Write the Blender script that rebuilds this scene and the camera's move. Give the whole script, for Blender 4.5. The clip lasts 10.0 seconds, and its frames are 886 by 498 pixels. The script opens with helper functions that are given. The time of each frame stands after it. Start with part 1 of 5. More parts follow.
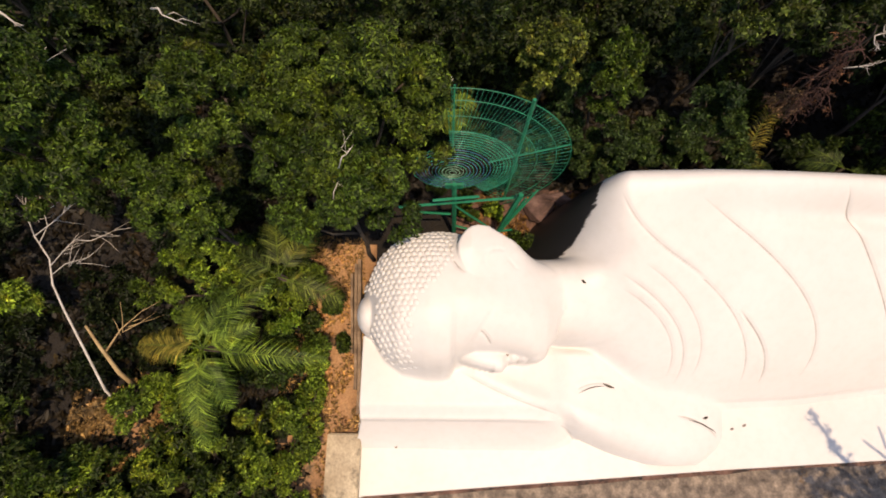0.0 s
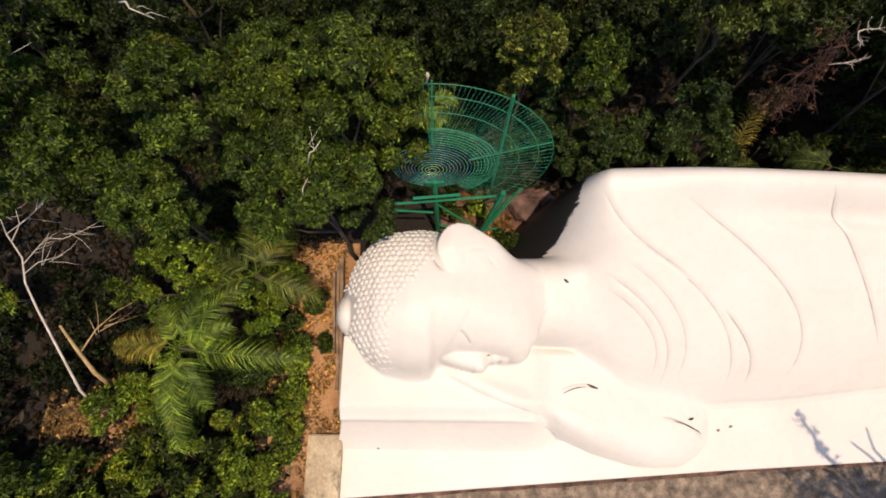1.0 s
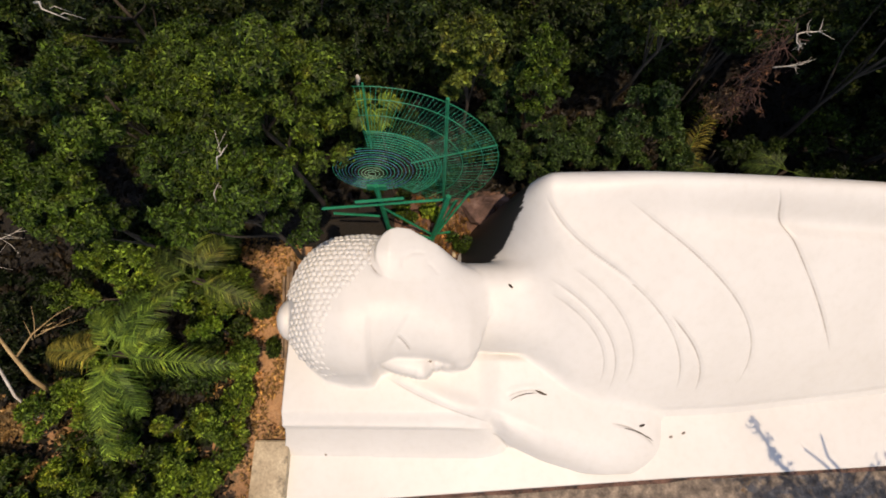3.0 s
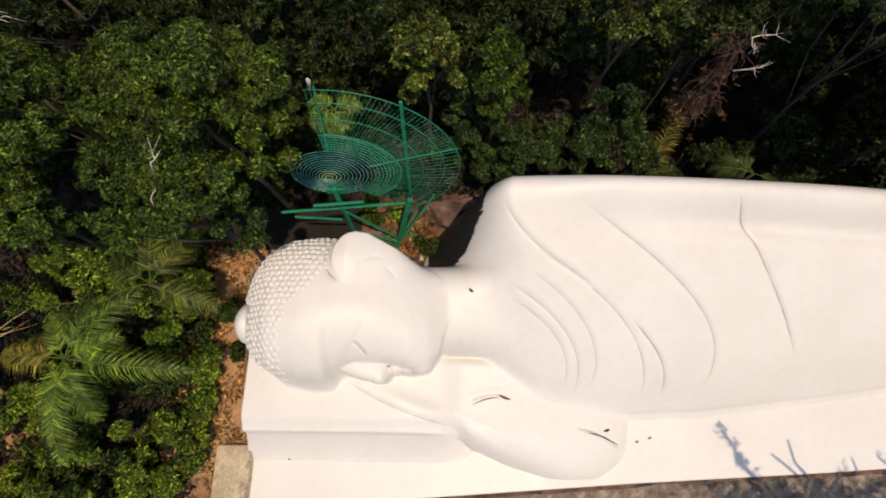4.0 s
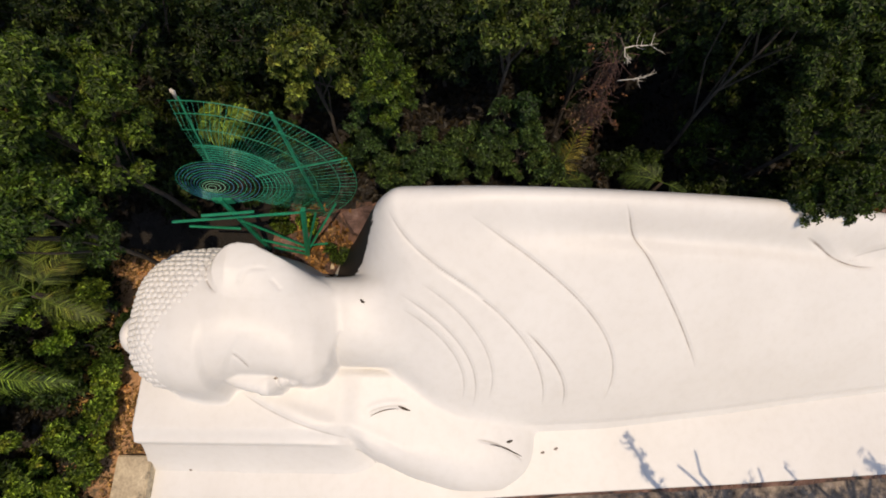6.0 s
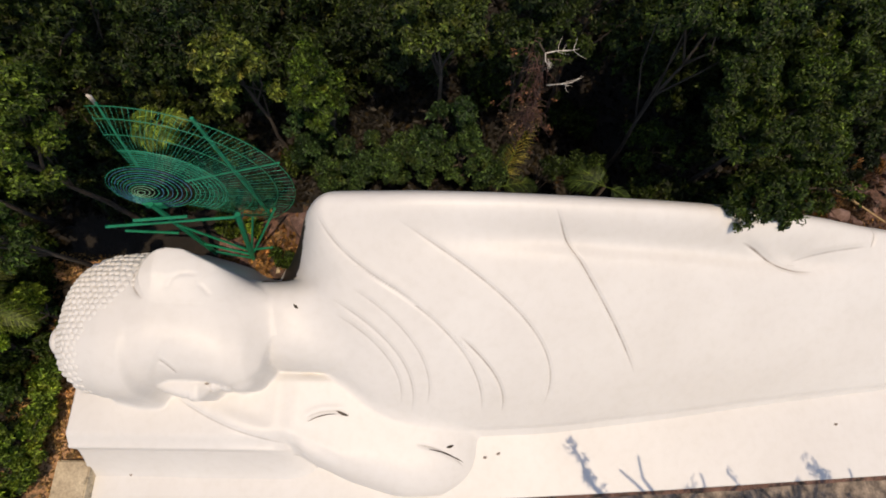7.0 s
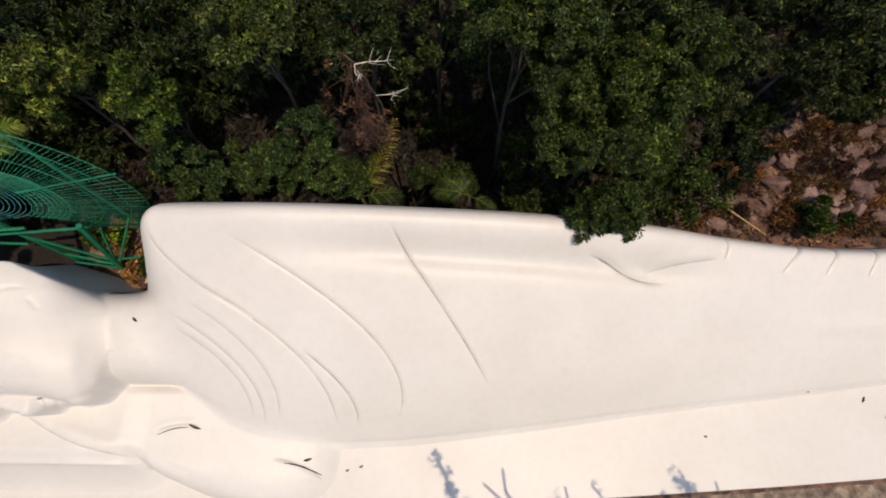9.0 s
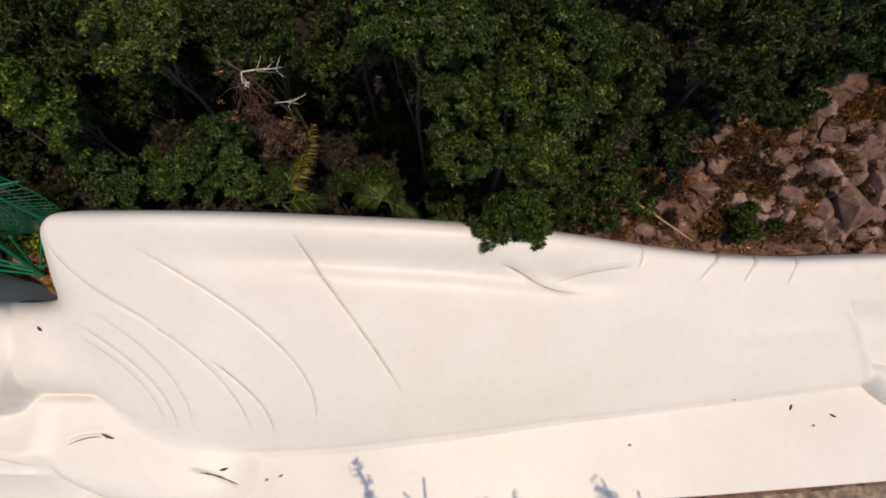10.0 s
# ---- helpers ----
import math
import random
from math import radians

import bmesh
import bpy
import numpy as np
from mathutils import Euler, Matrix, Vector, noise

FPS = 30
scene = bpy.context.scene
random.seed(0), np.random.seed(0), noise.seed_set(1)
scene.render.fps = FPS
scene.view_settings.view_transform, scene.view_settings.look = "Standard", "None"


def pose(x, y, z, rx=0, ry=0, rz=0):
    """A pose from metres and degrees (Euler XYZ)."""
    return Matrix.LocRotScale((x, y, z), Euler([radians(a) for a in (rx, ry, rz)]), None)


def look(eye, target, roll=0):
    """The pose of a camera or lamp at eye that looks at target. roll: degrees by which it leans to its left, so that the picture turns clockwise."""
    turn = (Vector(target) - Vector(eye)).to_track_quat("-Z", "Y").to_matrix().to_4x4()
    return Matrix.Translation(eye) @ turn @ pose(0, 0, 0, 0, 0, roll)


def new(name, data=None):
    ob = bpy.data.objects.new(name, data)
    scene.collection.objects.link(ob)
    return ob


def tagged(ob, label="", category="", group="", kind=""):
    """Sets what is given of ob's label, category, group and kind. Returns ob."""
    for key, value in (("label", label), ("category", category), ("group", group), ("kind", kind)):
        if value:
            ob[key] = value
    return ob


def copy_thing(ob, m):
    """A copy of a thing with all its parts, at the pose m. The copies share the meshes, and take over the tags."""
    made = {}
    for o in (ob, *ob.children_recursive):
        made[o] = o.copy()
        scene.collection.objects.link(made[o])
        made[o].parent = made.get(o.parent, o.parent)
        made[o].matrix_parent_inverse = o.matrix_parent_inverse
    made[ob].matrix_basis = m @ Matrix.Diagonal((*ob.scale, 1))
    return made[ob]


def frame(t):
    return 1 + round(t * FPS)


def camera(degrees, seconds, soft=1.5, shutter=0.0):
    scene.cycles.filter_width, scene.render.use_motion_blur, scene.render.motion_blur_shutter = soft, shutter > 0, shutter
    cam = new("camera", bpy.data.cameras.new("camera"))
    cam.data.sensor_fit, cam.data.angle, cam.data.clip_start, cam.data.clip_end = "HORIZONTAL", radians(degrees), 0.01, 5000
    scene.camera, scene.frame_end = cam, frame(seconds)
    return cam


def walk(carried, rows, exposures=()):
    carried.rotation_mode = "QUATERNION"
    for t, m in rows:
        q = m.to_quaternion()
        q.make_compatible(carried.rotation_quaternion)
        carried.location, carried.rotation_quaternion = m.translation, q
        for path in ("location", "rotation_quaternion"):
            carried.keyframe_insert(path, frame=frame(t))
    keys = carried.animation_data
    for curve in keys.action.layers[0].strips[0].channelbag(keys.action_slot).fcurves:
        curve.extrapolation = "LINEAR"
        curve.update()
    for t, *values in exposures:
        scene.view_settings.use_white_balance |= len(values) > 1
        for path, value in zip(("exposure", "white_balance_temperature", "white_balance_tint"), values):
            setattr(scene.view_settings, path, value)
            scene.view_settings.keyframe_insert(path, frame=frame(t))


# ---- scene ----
cam = camera(90.9, 10.0, soft=1.8)
METRES, EYE, TILT, LEAN, TURN = 19.5, 20.0, -74.6, 0.0, 0.0
ROWS = [
    (0.0, 0.0, 0.0, 0.0, -0.01, 0.79, -0.47),
    (0.5, 0.0178, 0.0058, -0.0005, -0.02, 0.79, -0.5),
    (1.0, 0.0364, 0.0111, -0.0019, -0.04, 0.79, -0.51),
    (1.5, 0.0601, 0.0158, -0.0027, -0.06, 0.78, -0.55),
    (2.0, 0.0838, 0.0181, -0.0008, -0.06, 0.8, -0.57),
    (3.5, 0.1781, 0.025, 0.0127, -0.1, 0.75, -0.68),
    (4.0, 0.2176, 0.0278, 0.017, -0.07, 0.73, -0.71),
    (4.5, 0.2639, 0.0301, 0.0231, -0.06, 0.7, -0.75),
    (5.0, 0.3118, 0.032, 0.0298, -0.09, 0.65, -0.78),
    (6.5, 0.4777, 0.0369, 0.0463, -0.08, 0.6, -0.8),
    (7.0, 0.54, 0.0379, 0.052, -0.09, 0.6, -0.81),
    (7.5, 0.6046, 0.0399, 0.0582, -0.11, 0.57, -0.8),
    (8.0, 0.6776, 0.0425, 0.0664, -0.11, 0.52, -0.81),
    (8.5, 0.7453, 0.0454, 0.0743, -0.13, 0.44, -0.83),
    (9.0, 0.8267, 0.0501, 0.0814, -0.1, 0.37, -0.81),
    (9.5, 0.9013, 0.0534, 0.0888, -0.1, 0.36, -0.8),
    (10.0, 0.9911, 0.0578, 0.0987, -0.11, 0.36, -0.77),
]
walk(cam, [(t, pose(0, 0, EYE, TILT, LEAN, TURN) @ pose(METRES * x, METRES * y, METRES * z, 90 + pitch, roll, yaw)) for t, x, y, z, yaw, pitch, roll in ROWS],
     exposures=[(0.0, 0.31, 7350, 16), (2.0, 0.20, 7100, 14), (4.5, 0.05, 6850, 11), (7.0, 0.0, 6750, 11), (10.0, -0.02, 6750, 11)])

# ---- world, sun ----
SUN_DIR = Vector((0.16, -0.25, 0.955)).normalized()
world = bpy.data.worlds.new("world")
scene.world = world
world.use_nodes = True
wn = world.node_tree.nodes
sky = wn.new("ShaderNodeTexSky")
sky.sky_type, sky.sun_disc = "NISHITA", False
sky.sun_elevation = math.asin(SUN_DIR.z)
sky.sun_rotation = math.atan2(SUN_DIR.x, SUN_DIR.y)
wn["Background"].inputs["Strength"].default_value = 0.15
world.node_tree.links.new(sky.outputs["Color"], wn["Background"].inputs["Color"])
sun_data = bpy.data.lights.new("sun", "SUN")
sun_data.energy, sun_data.angle, sun_data.color = 3.55, radians(0.8), (1.0, 0.815, 0.60)
sun = new("sun", sun_data)
sun.matrix_world = look(SUN_DIR * 60, (0, 0, 0))


# ---- materials ----
def node_mat(name, base, rough=0.7, metal=0.0):
    m = bpy.data.materials.new(name)
    m.use_nodes = True
    b = m.node_tree.nodes["Principled BSDF"]
    b.inputs["Base Color"].default_value = (*base, 1)
    b.inputs["Roughness"].default_value = rough
    b.inputs["Metallic"].default_value = metal
    return m, m.node_tree.nodes, m.node_tree.links, b


def noise_tex(n, l, scale, detail=6, rough=0.6, coord=None):
    t = n.new("ShaderNodeTexNoise")
    t.inputs["Scale"].default_value, t.inputs["Detail"].default_value, t.inputs["Roughness"].default_value = scale, detail, rough
    if coord:
        l.new(coord, t.inputs["Vector"])
    return t


def ramp(n, l, fac, stops):
    r = n.new("ShaderNodeValToRGB")
    e = r.color_ramp.elements
    while len(e) < len(stops):
        e.new(0.5)
    for el, (p, c) in zip(e, stops):
        el.position, el.color = p, (*c, 1)
    l.new(fac, r.inputs["Fac"])
    return r


def mix(n, l, fac, a, b, mode="MIX"):
    x = n.new("ShaderNodeMix")
    x.data_type, x.blend_type = "RGBA", mode
    for sock, v in ((x.inputs[0], fac), (x.inputs[6], a), (x.inputs[7], b)):
        if isinstance(v, (int, float)):
            sock.default_value = v
        elif isinstance(v, tuple):
            sock.default_value = (*v, 1)
        else:
            l.new(v, sock)
    return x.outputs[2]


def bump(n, l, b, height, strength, dist):
    u = n.new("ShaderNodeBump")
    u.inputs["Strength"].default_value, u.inputs["Distance"].default_value = strength, dist
    l.new(height, u.inputs["Height"])
    l.new(u.outputs["Normal"], b.inputs["Normal"])


def surface(name, stops, scale, fine, rough=0.85, bump_s=0.5, bump_d=0.05, spots=None, metal=0.0):
    """Two scales of variation in world space: stops over the coarse noise, fine grain over it, spots as stains."""
    m, n, l, b = node_mat(name, stops[0][1], rough, metal)
    co = n.new("ShaderNodeNewGeometry").outputs["Position"]
    big, small = noise_tex(n, l, scale, 5, 0.6, co), noise_tex(n, l, fine, 4, 0.65, co)
    c = ramp(n, l, big.outputs["Fac"], stops).outputs["Color"]
    g = ramp(n, l, small.outputs["Fac"], [(0.3, (0.6, 0.6, 0.6)), (0.7, (1.25, 1.25, 1.25))]).outputs["Color"]
    c = mix(n, l, 0.7, c, g, "MULTIPLY")
    if spots:
        col, sc, lo, hi = spots
        s = noise_tex(n, l, sc, 7, 0.7, co)
        f = ramp(n, l, s.outputs["Fac"], [(lo, (0, 0, 0)), (hi, (1, 1, 1))]).outputs["Color"]
        c = mix(n, l, f, c, col)
    l.new(c, b.inputs["Base Color"])
    bump(n, l, b, small.outputs["Fac"], bump_s, bump_d)
    return m


def leaf_mat(name, dark, light, trans=0.28):
    m, n, l, b = node_mat(name, dark, 0.52)
    b.inputs["Specular IOR Level"].default_value = 0.2
    geo = n.new("ShaderNodeNewGeometry")
    obj = n.new("ShaderNodeObjectInfo")
    c = ramp(n, l, geo.outputs["Random Per Island"], [(0.0, tuple(v * 0.7 for v in dark)), (0.55, tuple(v * 0.7 for v in light)), (0.88, tuple(v * 1.35 for v in light)), (1.0, tuple(v * 2.7 for v in light))]).outputs["Color"]
    big = noise_tex(n, l, 0.6, 3, 0.5, geo.outputs["Position"])
    t = ramp(n, l, big.outputs["Fac"], [(0.34, (0.48, 0.54, 0.54)), (0.66, (1.36, 1.36, 1.05))]).outputs["Color"]
    c = mix(n, l, 0.8, c, t, "MULTIPLY")
    whorl = noise_tex(n, l, 3.2, 2, 0.5, geo.outputs["Position"])
    t2 = ramp(n, l, whorl.outputs["Fac"], [(0.35, (0.6, 0.66, 0.66)), (0.68, (1.35, 1.28, 1.1))]).outputs["Color"]
    c = mix(n, l, 0.8, c, t2, "MULTIPLY")
    aged = noise_tex(n, l, 1.5, 3, 0.55, geo.outputs["Position"])
    f = ramp(n, l, aged.outputs["Fac"], [(0.56, (0, 0, 0)), (0.72, (0.55, 0.55, 0.55))]).outputs["Color"]
    c = mix(n, l, f, c, mix(n, l, 1.0, c, (1.75, 1.0, 0.75), "MULTIPLY"))
    o = ramp(n, l, obj.outputs["Random"], [(0.0, (0.82, 0.9, 0.9)), (1.0, (1.12, 1.06, 0.9))]).outputs["Color"]
    c = mix(n, l, 1.0, c, o, "MULTIPLY")
    l.new(c, b.inputs["Base Color"])
    tr = n.new("ShaderNodeBsdfTranslucent")
    l.new(mix(n, l, 1.0, c, (1.3, 1.5, 0.5), "MULTIPLY"), tr.inputs["Color"])
    ms = n.new("ShaderNodeMixShader")
    ms.inputs[0].default_value = trans
    l.new(b.outputs[0], ms.inputs[1])
    l.new(tr.outputs[0], ms.inputs[2])
    l.new(ms.outputs[0], n["Material Output"].inputs["Surface"])
    return m


def white_paint(name, tone):
    m, n, l, b = node_mat(name, (0.8, 0.78, 0.74), 0.5)
    co = n.new("ShaderNodeNewGeometry").outputs["Position"]
    big, small = noise_tex(n, l, 0.3, 4, 0.5, co), noise_tex(n, l, 3.0, 5, 0.6, co)
    c = ramp(n, l, big.outputs["Fac"], [(0.35, tuple(tone * v for v in (0.775, 0.75, 0.71))), (0.65, tuple(tone * v for v in (0.82, 0.80, 0.765)))]).outputs["Color"]
    g = ramp(n, l, small.outputs["Fac"], [(0.30, (0.955, 0.95, 0.94)), (0.55, (1, 1, 1))]).outputs["Color"]
    c = mix(n, l, 0.8, c, g, "MULTIPLY")
    l.new(c, b.inputs["Base Color"])
    bump(n, l, b, small.outputs["Fac"], 0.06, 0.02)
    return m


def shade_and_lines_over(m):
    """Shade painted black where the surface carries it, with a streaky, mouldy ragged edge."""
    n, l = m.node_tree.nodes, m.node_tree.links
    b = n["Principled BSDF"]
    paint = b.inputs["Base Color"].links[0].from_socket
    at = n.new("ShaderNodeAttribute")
    at.attribute_name = "end_shade"
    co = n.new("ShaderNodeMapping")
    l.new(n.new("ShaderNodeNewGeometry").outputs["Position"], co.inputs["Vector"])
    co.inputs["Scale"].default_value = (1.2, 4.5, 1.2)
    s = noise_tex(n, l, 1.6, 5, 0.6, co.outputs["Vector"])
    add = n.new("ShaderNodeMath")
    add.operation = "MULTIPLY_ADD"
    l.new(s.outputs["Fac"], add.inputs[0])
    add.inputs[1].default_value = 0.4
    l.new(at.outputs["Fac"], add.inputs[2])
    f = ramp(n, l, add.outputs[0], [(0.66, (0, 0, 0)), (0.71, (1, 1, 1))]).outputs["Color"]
    gr, dist = n.new("ShaderNodeAttribute"), n.new("ShaderNodeAttribute")
    gr.attribute_name, dist.attribute_name = "line_dark", "line"
    worn = noise_tex(n, l, 1.7, 4, 0.65, n.new("ShaderNodeNewGeometry").outputs["Position"])
    off = n.new("ShaderNodeMath")
    off.operation = "ABSOLUTE"
    l.new(dist.outputs["Fac"], off.inputs[0])
    thin = ramp(n, l, off.outputs[0], [(0.012, (1, 1, 1)), (0.042, (0, 0, 0))]).outputs["Color"]
    patchy = ramp(n, l, worn.outputs["Fac"], [(0.25, (0.35, 0.35, 0.35)), (0.6, (1, 1, 1))]).outputs["Color"]
    k, k2 = n.new("ShaderNodeMath"), n.new("ShaderNodeMath")
    k.operation, k2.operation = "MULTIPLY", "MULTIPLY"
    l.new(gr.outputs["Fac"], k.inputs[0])
    l.new(thin, k.inputs[1])
    l.new(k.outputs[0], k2.inputs[0])
    l.new(patchy, k2.inputs[1])
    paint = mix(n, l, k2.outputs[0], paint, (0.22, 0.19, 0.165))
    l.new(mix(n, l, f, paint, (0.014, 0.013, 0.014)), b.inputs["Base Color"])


WHITE = white_paint("white_paint", 0.745)
shade_and_lines_over(WHITE)
WHITE_FLOOR = white_paint("worn_white_paint", 0.735)
SOIL = surface("leaf_litter", [(0.25, (0.17, 0.09, 0.045)), (0.5, (0.40, 0.22, 0.105)), (0.75, (0.55, 0.34, 0.18))], 0.8, 11.0, 0.95, 0.9, 0.12,
               spots=((0.09, 0.065, 0.035), 1.6, 0.56, 0.7))
BANK = surface("stony_bank_soil", [(0.3, (0.056, 0.03, 0.022)), (0.55, (0.165, 0.088, 0.062)), (0.8, (0.29, 0.17, 0.125))], 1.3, 10.0, 0.95, 0.9, 0.15, spots=((0.02, 0.016, 0.012), 1.5, 0.5, 0.62))
# forest soil near-black: the trees' deep shade is put into its colour
SHADE_HUMUS = surface("shade_dark_humus", [(0.3, (0.007, 0.0055, 0.004)), (0.7, (0.018, 0.013, 0.008))], 0.8, 9.0, 0.95, 0.9, 0.12, spots=((0.045, 0.025, 0.013), 1.2, 0.66, 0.78))
CONCRETE = surface("old_concrete", [(0.3, (0.33, 0.26, 0.17)), (0.7, (0.54, 0.45, 0.31))], 0.8, 9.0, 0.9, 0.5, 0.04,
                   spots=((0.10, 0.085, 0.06), 1.7, 0.52, 0.7))
STONE = surface("terrace_stone", [(0.3, (0.06, 0.047, 0.038)), (0.5, (0.17, 0.135, 0.105)), (0.72, (0.36, 0.285, 0.215))], 2.2, 10.0, 0.9, 0.6, 0.06,
                spots=((0.30, 0.15, 0.03), 0.9, 0.62, 0.75))
ROCK = surface("grey_rock", [(0.3, (0.054, 0.031, 0.026)), (0.5, (0.165, 0.098, 0.081)), (0.75, (0.36, 0.25, 0.215))], 0.9, 8.0, 0.9, 0.8, 0.12,
               spots=((0.10, 0.055, 0.03), 1.3, 0.52, 0.68))
BARK = surface("brown_bark", [(0.3, (0.028, 0.021, 0.015)), (0.7, (0.085, 0.065, 0.045))], 2.0, 16.0, 0.95, 0.8, 0.05)
PALE = surface("pale_dead_wood", [(0.3, (0.42, 0.37, 0.31)), (0.7, (0.66, 0.61, 0.54))], 3.0, 18.0, 0.85, 0.5, 0.03)
REDWOOD = surface("reddish_dead_wood", [(0.3, (0.045, 0.02, 0.014)), (0.7, (0.115, 0.056, 0.042))], 3.0, 18.0, 0.9, 0.5, 0.03)
OLDWOOD = surface("weathered_plank", [(0.3, (0.10, 0.065, 0.04)), (0.7, (0.30, 0.21, 0.135))], 2.5, 18.0, 0.9, 0.6, 0.03)
DRY = surface("dry_wood", [(0.3, (0.30, 0.20, 0.09)), (0.7, (0.50, 0.36, 0.18))], 3.0, 18.0, 0.9, 0.5, 0.03)
GREEN = surface("green_enamel", [(0.3, (0.006, 0.14, 0.066)), (0.7, (0.010, 0.21, 0.105))], 2.0, 20.0, 0.4, 0.1, 0.01,
                spots=((0.03, 0.10, 0.06), 3.0, 0.58, 0.72))
TUBE = surface("teal_light_tube", [(0.3, (0.024, 0.27, 0.165)), (0.7, (0.05, 0.38, 0.24))], 1.4, 20.0, 0.25, 0.05, 0.01)
BLUETUBE = surface("blue_light_tube", [(0.3, (0.05, 0.16, 0.26)), (0.7, (0.08, 0.24, 0.34))], 1.4, 20.0, 0.25, 0.05, 0.01)
PALETUBE = surface("pale_light_tube", [(0.3, (0.14, 0.34, 0.20)), (0.7, (0.22, 0.42, 0.28))], 1.4, 20.0, 0.25, 0.05, 0.01)
PIPE = surface("grey_pipe", [(0.3, (0.20, 0.16, 0.13)), (0.7, (0.34, 0.29, 0.24))], 2.0, 20.0, 0.6, 0.3, 0.02)
LEAF_A = leaf_mat("leaf_olive", (0.01382, 0.02672, 0.00509), (0.06451, 0.1017, 0.016))
LEAF_B = leaf_mat("leaf_green", (0.009618, 0.02035, 0.004874), (0.0414, 0.06633, 0.013))
LEAF_H = leaf_mat("leaf_dull", (0.007884, 0.01479, 0.004386), (0.0301, 0.04303, 0.01023))
LEAF_J = leaf_mat("leaf_bluish", (0.0133, 0.0305, 0.0115), (0.043, 0.073, 0.0238))
# near-black leaf colour that stands in for deep shade
LEAF_SHADE_GREEN = leaf_mat("leaf_shade_green", (0.004, 0.008, 0.003), (0.012, 0.020, 0.006))
LEAF_C = leaf_mat("leaf_deep", (0.00855, 0.0171, 0.00475), (0.0285, 0.04465, 0.01045))
LEAF_E = leaf_mat("leaf_sunlit", (0.01583, 0.02518, 0.006156), (0.07328, 0.09449, 0.0212))
LEAF_F = leaf_mat("leaf_bright", (0.0368, 0.06603, 0.009), (0.1636, 0.2289, 0.0324))
LEAF_G = leaf_mat("leaf_sunlit_olive", (0.02407, 0.03578, 0.0084), (0.114, 0.1411, 0.0294))
LEAF_D = leaf_mat("leaf_lime", (0.07, 0.13, 0.015), (0.17, 0.25, 0.03))
LEAF_TAN = leaf_mat("leaf_tan", (0.1125, 0.05904, 0.0259), (0.2925, 0.162, 0.0735), 0.15)
# litter brown lowered to near-black to carry the shade on the forest floor
LEAF_SHADE_BROWN = leaf_mat("leaf_shade_brown", (0.0044, 0.0033, 0.0022), (0.0176, 0.01155, 0.00605), 0.1)
LEAF_RED = leaf_mat("leaf_reddish", (0.02695, 0.01216, 0.00936), (0.1039, 0.05005, 0.03588), 0.15)
LEAF_DRY = leaf_mat("leaf_dry", (0.055, 0.028, 0.012), (0.19, 0.095, 0.040), 0.15)
LEAF_BROWN = leaf_mat("leaf_pinkish_brown", (0.08, 0.045, 0.032), (0.20, 0.115, 0.08), 0.15)
LEAF_RUST = leaf_mat("leaf_rust", (0.068, 0.03024, 0.0119), (0.1836, 0.09, 0.0357), 0.2)
FROND = leaf_mat("palm_leaf", (0.040, 0.078, 0.013), (0.145, 0.210, 0.036))
# darker copy of the palm leaf, with deep shade put into its colour
FROND_SHADE = leaf_mat("palm_leaf_shaded", (0.014, 0.028, 0.008), (0.050, 0.075, 0.020))
FROND_O = leaf_mat("palm_leaf_olive", (0.03, 0.046, 0.011), (0.10, 0.125, 0.03))
FROND_Y = leaf_mat("palm_leaf_yellow", (0.08, 0.075, 0.014), (0.21, 0.175, 0.04))


# ---- building helpers ----
def mesh_of(name, verts, faces, material, smooth=False):
    me = bpy.data.meshes.new(name)
    me.from_pydata([tuple(v) for v in verts], [], faces)
    me.update()
    if material:
        me.materials.append(material)
    if smooth:
        me.polygons.foreach_set("use_smooth", [True] * len(me.polygons))
    return me


def part(name, me, parent, label=""):
    ob = new(name, me)
    ob.parent = parent
    return tagged(ob, label)


def thing(name, at, label, category, group="", kind=""):
    e = new(name)
    e.location = at
    e.empty_display_size = 0.2
    return tagged(e, label, category, group, kind)


def tube(path, radii, sides=6, cap=True):
    """Verts and faces of a round bar along a path."""
    path = [Vector([float(c) for c in p]) for p in path]
    if not hasattr(radii, "__len__"):
        radii = [radii] * len(path)
    radii = [float(r) for r in radii]
    verts, faces = [], []
    ref = Vector((0.13, 0.21, 0.97))
    for i, p in enumerate(path):
        d = (path[min(i + 1, len(path) - 1)] - path[max(i - 1, 0)]).normalized()
        if abs(d.dot(ref)) > 0.95:
            ref = Vector((0.98, 0.1, 0.12))
        a = d.cross(ref).normalized()
        b = d.cross(a)
        for k in range(sides):
            w = 2 * math.pi * k / sides
            verts.append(p + radii[i] * (math.cos(w) * a + math.sin(w) * b))
    for i in range(len(path) - 1):
        for k in range(sides):
            k2 = (k + 1) % sides
            faces.append((i * sides + k, i * sides + k2, (i + 1) * sides + k2, (i + 1) * sides + k))
    if cap:
        faces.append(tuple(range(sides))[::-1])
        faces.append(tuple(range((len(path) - 1) * sides, len(path) * sides)))
    return verts, faces


def join(pieces):
    verts, faces = [], []
    for v, f in pieces:
        o = len(verts)
        verts += list(v)
        faces += [tuple(i + o for i in q) for q in f]
    return verts, faces


def box(x0, x1, y0, y1, z0, z1, bev=0.0):
    bm = bmesh.new()
    bmesh.ops.create_cube(bm, size=1)
    for v in bm.verts:
        v.co = Vector(((x0 + x1) / 2 + v.co.x * (x1 - x0), (y0 + y1) / 2 + v.co.y * (y1 - y0), (z0 + z1) / 2 + v.co.z * (z1 - z0)))
    if bev:
        bmesh.ops.bevel(bm, geom=bm.edges[:], offset=bev, segments=2, affect="EDGES")
    return bm


